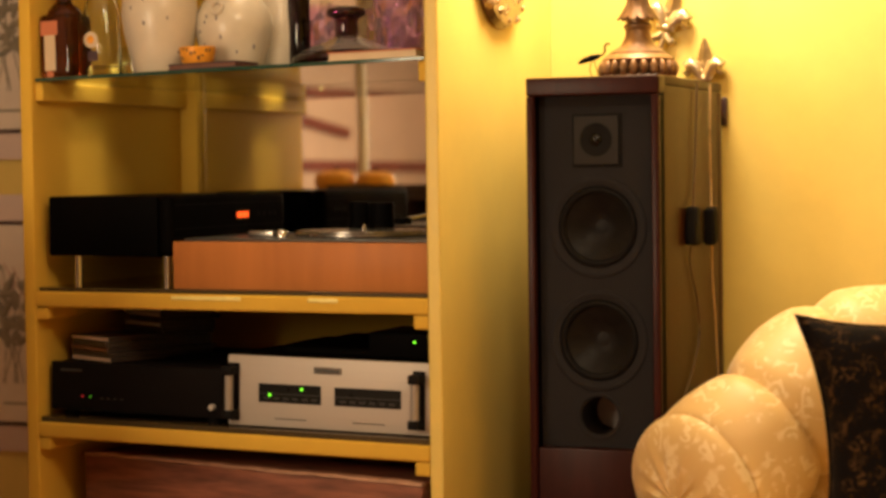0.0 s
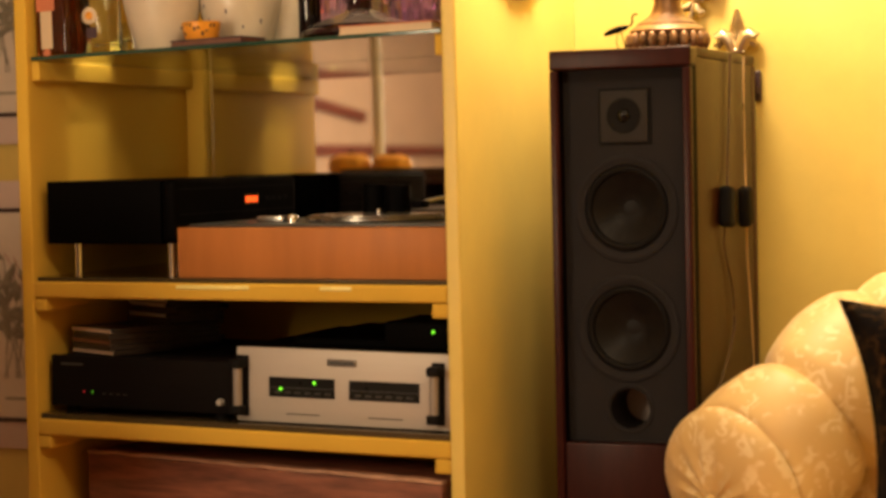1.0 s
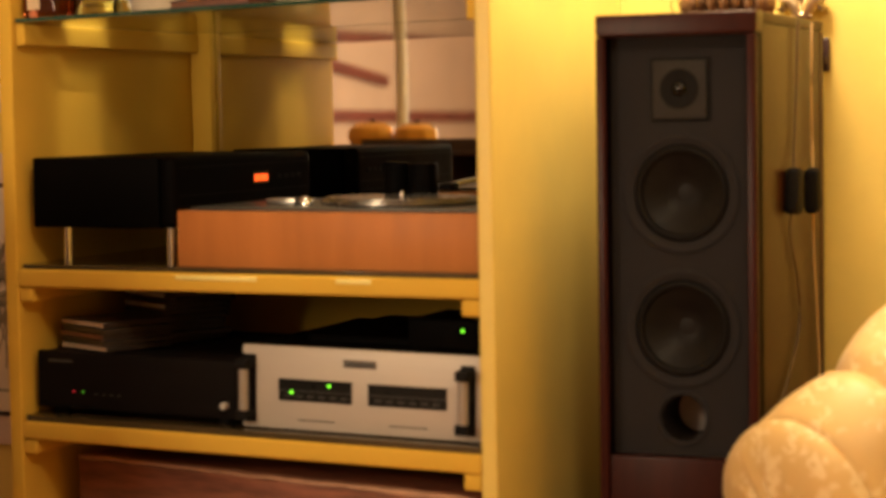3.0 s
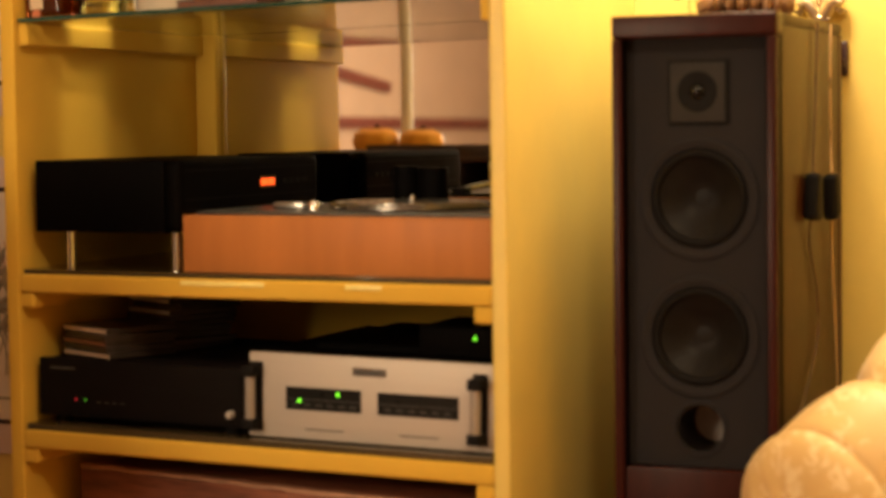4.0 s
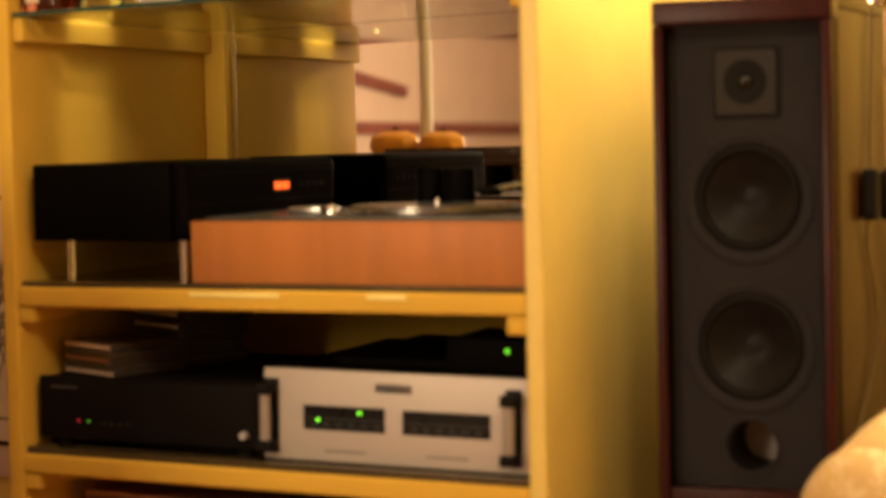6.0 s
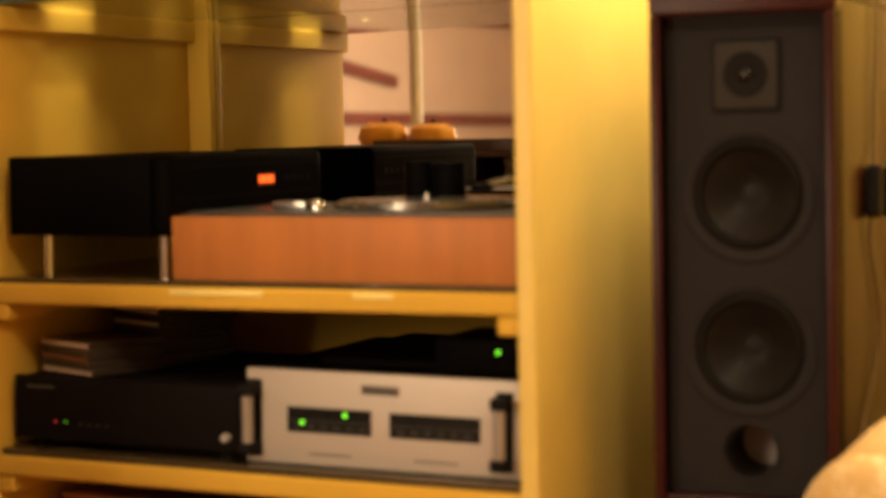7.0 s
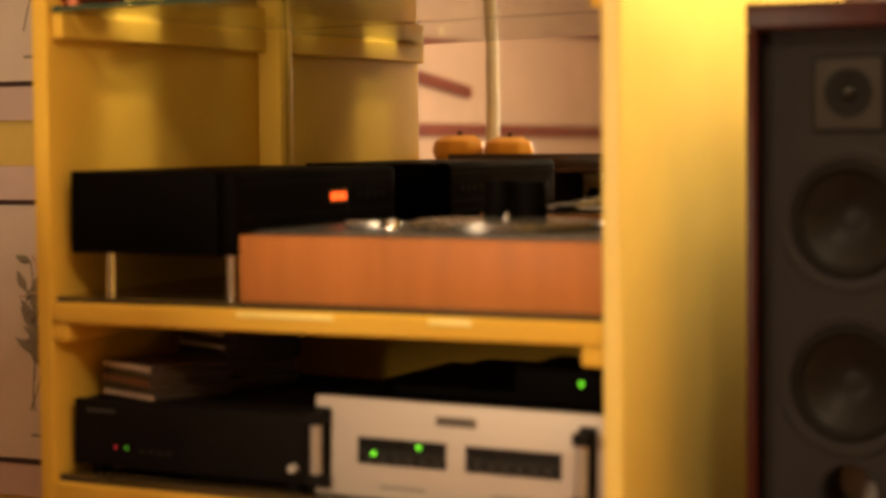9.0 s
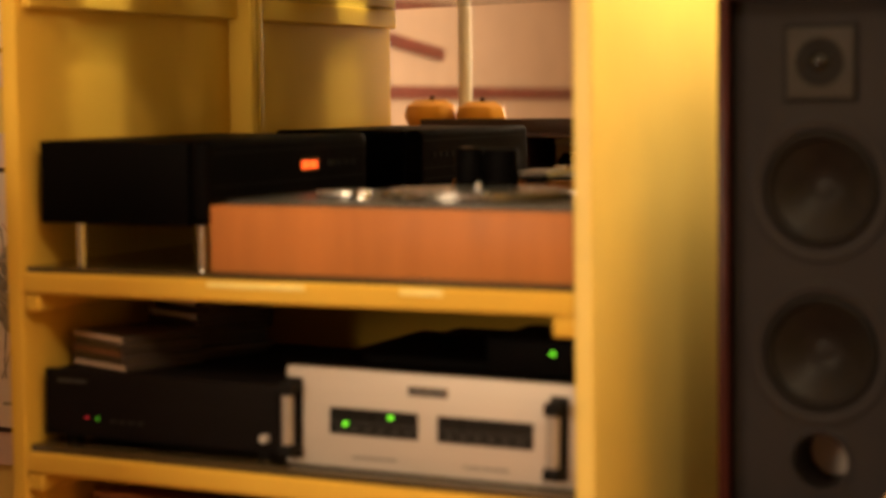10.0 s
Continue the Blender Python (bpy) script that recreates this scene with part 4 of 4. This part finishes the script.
# ---- framed botanical prints ----
def print_picture(z0, z1, seed):
    xc, hw = -1.30, 0.22
    t = thing("botanical_print", "framed botanical print with pale mount on yellow wall", "picture", pose(xc, 0.657, z0), "botanical prints")
    h = z1 - z0
    part("mount", slab(-hw, hw, -0.014, 0.0, 0, h, 0.003), MOUNT, t)
    g = 0.062
    for a in ((-hw + g, hw - g, g, g + 0.009), (-hw + g, hw - g, h - g - 0.009, h - g), (-hw + g, -hw + g + 0.009, g + 0.0095, h - g - 0.0095), (hw - g - 0.009, hw - g, g + 0.0095, h - g - 0.0095)):
        part("inner_frame", slab(a[0], a[1], -0.02, -0.0145, a[2], a[3], 0.001, 1), FRAME_DARK, t)
    part("paper", slab(-hw + g + 0.0095, hw - g - 0.0095, -0.0165, -0.0145, g + 0.0095, h - g - 0.0095), PAPER, t)
    rg = random.Random(seed)
    drawing = bmesh.new()
    for s in range(9):
        x, z = rg.uniform(-0.06, 0.06), g + 0.1
        pts = []
        lean = rg.uniform(-0.5, 0.3)
        for k in range(9):
            pts.append((x + lean * 0.022 * k + 0.006 * math.sin(k + s), -0.0172, z + rg.uniform(0.026, 0.034) * k))
        tube(pts, 0.0013, 5, drawing)
        for p in pts[3:]:
            a = rg.uniform(0.2, 2.9)
            L = rg.uniform(0.03, 0.06)
            q = [(p[0] + L * u * math.cos(a), -0.0171, p[2] + L * u * math.sin(a)) for u in (0, 0.3, 0.6, 1)]
            tube(q, 0.0075, 6, drawing, taper=lambda u: 0.15 + math.sin(math.pi * u))
    part("drawing", drawing, INK, t)
    flowers = bmesh.new()
    for s in range(6):
        tube([(rg.uniform(-0.1, 0.06), -0.0174, g + rg.uniform(0.3, 0.4)) for _ in range(2)], 0.006, 5, flowers, taper=lambda u: 0.2 + math.sin(math.pi * u))
    part("flowers", flowers, INK_PINK, t)
    part("lettering", slab(-0.06, 0.06, -0.0172, -0.0166, g + 0.05, g + 0.056), INK, t)


print_picture(0.29, 0.9, 2)
print_picture(0.983, 1.567, 7)


# ---- sofa ----
def sofa():
    t = thing("tufted_sofa", "cream and gold damask sofa with deep-tufted rolled arm", "sofa", pose(0.46, 0.03, 0))
    # centre line of the roll and its radius
    ctrl = [(0.006, 0.05, 0.36, 0.148), (0.124, 0.15, 0.470, 0.138), (0.225, 0.25, 0.559, 0.154), (0.4, 0.31, 0.572, 0.148), (0.56, 0.33, 0.58, 0.148), (0.72, 0.34, 0.585, 0.148), (0.9, 0.34, 0.585, 0.148)]
    n_lobe, per = len(ctrl) - 1, 14
    rings = []
    bm = bmesh.new()
    steps = 40
    C = [Vector(c[:3]) for c in ctrl]

    def at(s):
        i = min(int(s), len(ctrl) - 2)
        u = s - i
        a, b, c, d = C[max(i - 1, 0)], C[i], C[i + 1], C[min(i + 2, len(C) - 1)]
        p = 0.5 * ((2 * b) + (c - a) * u + (2 * a - 5 * b + 4 * c - d) * u * u + (3 * b - a - 3 * c + d) * u ** 3)
        return p, ctrl[i][3] * (1 - u) + ctrl[i + 1][3] * u

    front = Vector((-0.35, -0.8, -0.1)).normalized()
    # rounded, pleated end of the roll
    p0, r0 = at(0)
    d0 = (at(0.05)[0] - p0).normalized()
    axis0 = (front * -1 * 0.75 + d0 * 0.25).normalized()
    samples = []
    for k in range(10):
        a = math.pi / 2 * k / 9
        samples.append((p0 - axis0 * 0.05 * math.cos(a), r0 * (0.12 + 0.88 * math.sin(a)), axis0, 0.9 * (1 - k / 9)))
    for k in range(1, n_lobe * per + 1):
        s = k / per
        p, r = at(s)
        d = (at(min(s + 0.02, n_lobe - 0.001))[0] - at(max(s - 0.02, 0))[0]).normalized()
        mixw = max(0, 1 - s)
        d = (axis0 * mixw + d * (1 - mixw)).normalized()
        crease = abs(((s + 0.5) % 1) - 0.5)
        r *= 1 - 0.11 * math.exp(-((crease / 0.08) ** 2)) - 0.04 * (1 - math.sin(math.pi * (s % 1)))
        samples.append((p, r, d, 0.0))
    up = Vector((0, 0, 1))
    for p, r, d, pleat in samples:
        u = d.cross(up).normalized()
        v = u.cross(d).normalized()
        ring = []
        for j in range(steps):
            a = 2 * math.pi * j / steps
            rr = r * (1 + 0.02 * pleat * math.sin(14 * a))
            q = p + (u * math.cos(a) + v * math.sin(a)) * rr + d * (0.006 * pleat * math.sin(14 * a))
            q += Vector((noise.noise(q * 9), noise.noise(q * 9 + up * 5), noise.noise(q * 9 + up * 11))) * 0.004
            ring.append(bm.verts.new(q))
        rings.append(ring)
    for a, b in zip(rings, rings[1:]):
        for j in range(steps):
            bm.faces.new((a[j], a[(j + 1) % steps], b[(j + 1) % steps], b[j]))
    bm.faces.new(rings[0][::-1])
    bm.faces.new(rings[-1])
    part("rolled_arm", bm, DAMASK, t, "tufted rolled arm with deep pleats")
    bt = p0 - axis0 * 0.054
    bm = bmesh.new()
    bmesh.ops.create_uvsphere(bm, u_segments=14, v_segments=10, radius=0.013)
    bmesh.ops.translate(bm, verts=bm.verts, vec=bt)
    part("button", bm, DAMASK, t)
    for s in (1.0, 2.0, 3.0):
        p, r = at(s)
        pts = []
        d = (at(s + 0.02)[0] - at(s - 0.02)[0]).normalized()
        u = d.cross(up).normalized()
        v = u.cross(d).normalized()
        for k in range(25):
            a = math.radians(-70 + 230 * k / 24)
            pts.append(p + (u * math.cos(a) + v * math.sin(a)) * (r * 0.80))
        part("piping", tube(pts, 0.004, 6), DAMASK, t)
    part("inner_back", slab(0.08, 0.92, 0.16, 0.42, 0.12, 0.52, 0.06, 5), DAMASK, t)
    part("seat", slab(0.05, 0.92, -0.45, 0.2, 0.11, 0.3, 0.05, 5), DAMASK, t)
    part("base", slab(0.04, 0.92, -0.42, 0.44, 0.03, 0.115, 0.01), DAMASK, t)
    for x, y in ((0.1, -0.38), (0.86, -0.38), (0.1, 0.38), (0.86, 0.38)):
        part("foot", lathe([(0.0, 0), (0.014, 0), (0.022, 0.015), (0.02, 0.032), (0, 0.032)], 20, pose(x, y, 0)), WALNUT, t)


sofa()


def cushion():
    t = thing("velvet_cushion", "black velvet cushion with dull gold scroll pattern", "cushion", look((0.903, -0.07, 0.509), (0.903 - 0.25, -0.07 + 1.0, 0.509 - 0.2), 0) @ pose(0, 0, 0, 0, 0, 4.5))
    n = 28
    bm = bmesh.new()
    half = 0.205
    for side in (1, -1):
        grid = []
        for i in range(n + 1):
            row = []
            for j in range(n + 1):
                u, v = 2 * i / n - 1, 2 * j / n - 1
                edge = (1 - u ** 4) * (1 - v ** 4)
                pin = 1 - 0.17 * (1 - abs(u) ** 2.2) * abs(v) ** 3
                pin2 = 1 - 0.17 * (1 - abs(v) ** 2.2) * abs(u) ** 3
                x, y = half * u * pin2, half * v * pin
                z = side * 0.065 * max(edge, 0) ** 0.55
                z += 0.006 * noise.noise(Vector((x * 14, y * 14, side * 3))) * edge
                row.append(bm.verts.new((x, y, z)))
            grid.append(row)
        for i in range(n):
            for j in range(n):
                f = (grid[i][j], grid[i + 1][j], grid[i + 1][j + 1], grid[i][j + 1])
                bm.faces.new(f if side > 0 else f[::-1])
    bmesh.ops.remove_doubles(bm, verts=bm.verts, dist=0.0004)
    part("cover", bm, VELVET, t)
    edge = []
    for k in range(81):
        a = 4 * k / 80
        s, u = int(a) % 4, 2 * (a % 1) - 1
        p = ((u, -1), (1, u), (-u, 1), (-1, -u))[s]
        pin = 1 - 0.17 * (1 - abs(u) ** 2.2)
        edge.append((half * p[0] * (pin if abs(p[0]) == 1 and s in (1, 3) else 1), half * p[1] * (pin if s in (0, 2) else 1), 0))
    part("piping", tube(edge, 0.0035, 6), VELVET, t)


cushion()


# ---- the side of the room seen in the mirror ----
sb = thing("sideboard", "dark brown open wooden sideboard across the room", "sideboard", pose(-0.92, -0.70, -0.014))
part("top", slab(-0.3, 0.3, -0.2, 0.2, 0.878, 0.888, 0.003), FRAME_DARK, sb)
part("gallery_rail", slab(-0.097, 0.3, 0.18, 0.198, 0.8885, 0.92, 0.003), FRAME_DARK, sb, "low dark rail along the top")
part("back", slab(-0.285, 0.285, -0.18, -0.165, 0.7855, 0.8775), FRAME_DARK, sb)
for x in (-0.285, 0.12, 0.27):
    part("divider", slab(x, x + 0.015, -0.164, 0.18, 0.7855, 0.8775, 0.002), FRAME_DARK, sb)
part("body", slab(-0.285, 0.285, -0.18, 0.18, 0.08, 0.785, 0.004), FRAME_DARK, sb)
for x in (-0.28, 0.24):
    for y in (-0.17, 0.13):
        part("leg", slab(x, x + 0.04, y, y + 0.04, 0.002, 0.0795), FRAME_DARK, sb)
bowl = thing("white_bowl", "small white china bowl in the sideboard niche", "bowl", pose(-0.682, -0.545, 0.7712))
part("china", lathe([(0.0, 0.0), (0.015, 0.0), (0.017, 0.003), (0.026, 0.016), (0.029, 0.03), (0.027, 0.03), (0.023, 0.018), (0.0, 0.006)], 32), WHITEPAINT, bowl)
jar = thing("dark_jar", "small dark glazed jar in the sideboard niche", "jar", pose(-0.70, -0.61, 0.7712))
part("body", lathe([(0.0, 0.0), (0.02, 0.0), (0.026, 0.014), (0.026, 0.038), (0.016, 0.05), (0.016, 0.056), (0.0, 0.057)], 32), BLACK, jar)
box = thing("pale_box", "small pale cardboard box in the sideboard niche", "box", pose(-0.712, -0.67, 0.7712))
part("carton", slab(-0.035, 0.035, -0.02, 0.02, 0.0, 0.072, 0.002, 1), LABEL, box)
part("lid", slab(-0.037, 0.037, -0.022, 0.022, 0.0722, 0.088, 0.002, 1), WHITEPAINT, box)


def gourd(x, y, r):
    t = thing("orange_gourd", "small ribbed orange gourd on the sideboard", "gourd", pose(x, y, 0.8745), "gourds")
    bm = lathe([(0.0, 0.0), (r * 0.5, 0.0), (r * 0.85, r * 0.25), (r, r * 0.6), (r * 0.9, r * 0.95), (r * 0.55, r * 1.15), (r * 0.1, r * 1.1), (0.0, r * 1.08)], 40)
    for v in bm.verts:
        a = math.atan2(v.co.y, v.co.x)
        k = 1 - 0.05 * abs(math.sin(4 * a))
        v.co.x *= k
        v.co.y *= k
    part("skin", bm, PUMPKIN, t)
    part("stalk", tube([(0, 0, r * 1.05), (0.006, 0, r * 1.3)], 0.006, 8), BROWN_CABLE, t)


gourd(-1.024, -0.58, 0.064)
gourd(-0.9, -0.58, 0.06)
pl = thing("white_lamp_stand", "slender white painted lamp stand on the sideboard", "lamp stand", pose(-0.998, -0.72, 0.8745))
part("foot", lathe([(0, 0), (0.05, 0), (0.048, 0.008), (0.012, 0.014), (0, 0.015)], 28), WHITEPAINT, pl)
part("pole", lathe([(0, 0.012), (0.016, 0.012), (0.014, 0.7), (0, 0.7)], 20), WHITEPAINT, pl)
for y0, z0, y1, z1 in ((-1.9, 1.17, -2.6, 1.095), (-2.0, 0.972, -4.5, 0.957), (-2.7, 1.33, -4.5, 1.36)):
    L = math.hypot(y1 - y0, z1 - z0)
    rail = structure("trim", slab(0.0, 0.025, -L / 2, L / 2, -0.02, 0.02, 0.003), REDWALL, "dark red wooden rail on the pale wall", "rail")
    rail.matrix_world = pose(XL + 0.001, (y0 + y1) / 2, (z0 + z1) / 2, math.degrees(math.atan2((z1 - z0), (y1 - y0))) if y1 > y0 else math.degrees(math.atan2((z0 - z1), (y0 - y1))), 0, 0)


# ---- shelves and what stands on them, tilted to fit the camera's view ----
def lean(objects, z, angle):
    m = Matrix.Translation((-0.43, 0.3, z)) @ Matrix.Rotation(radians(angle), 4, "Y") @ Matrix.Translation((0.43, -0.3, -z))
    for ob in objects:
        ob.matrix_world = m @ ob.matrix_world


bpy.context.view_layer.update()
tops = [ob for ob in scene.collection.objects if ob.parent is None and ob.type == "EMPTY"]
low = [ob for ob in tops if ob.name.split(".")[0] in ("black_amplifier", "silver_amplifier", "small_black_box", "cd_case")]
mid = [ob for ob in tops if ob.name.split(".")[0] in ("turntable", "disc_player")]
high = [ob for ob in tops if ob.matrix_world.translation.z > 1.1 and UL < ob.matrix_world.translation.x < UR]


def of_unit(z0, z1):
    """The parts of the unit that lie across it at that height."""
    found = []
    for ob in unit.children:
        zs = [v.co.z for v in ob.data.vertices]
        if min(zs) > z0 and max(zs) < z1:
            found.append(ob)
    return found


lean(low + of_unit(Z_LOW - 0.06, Z_LOW + 0.02), Z_LOW, 1.2)
lean(mid + of_unit(Z_MID - 0.06, Z_MID + 0.02), Z_MID, 0.4)
lean(high + of_unit(Z_GLASS - 0.05, Z_GLASS + 0.01), Z_GLASS, -1.1)
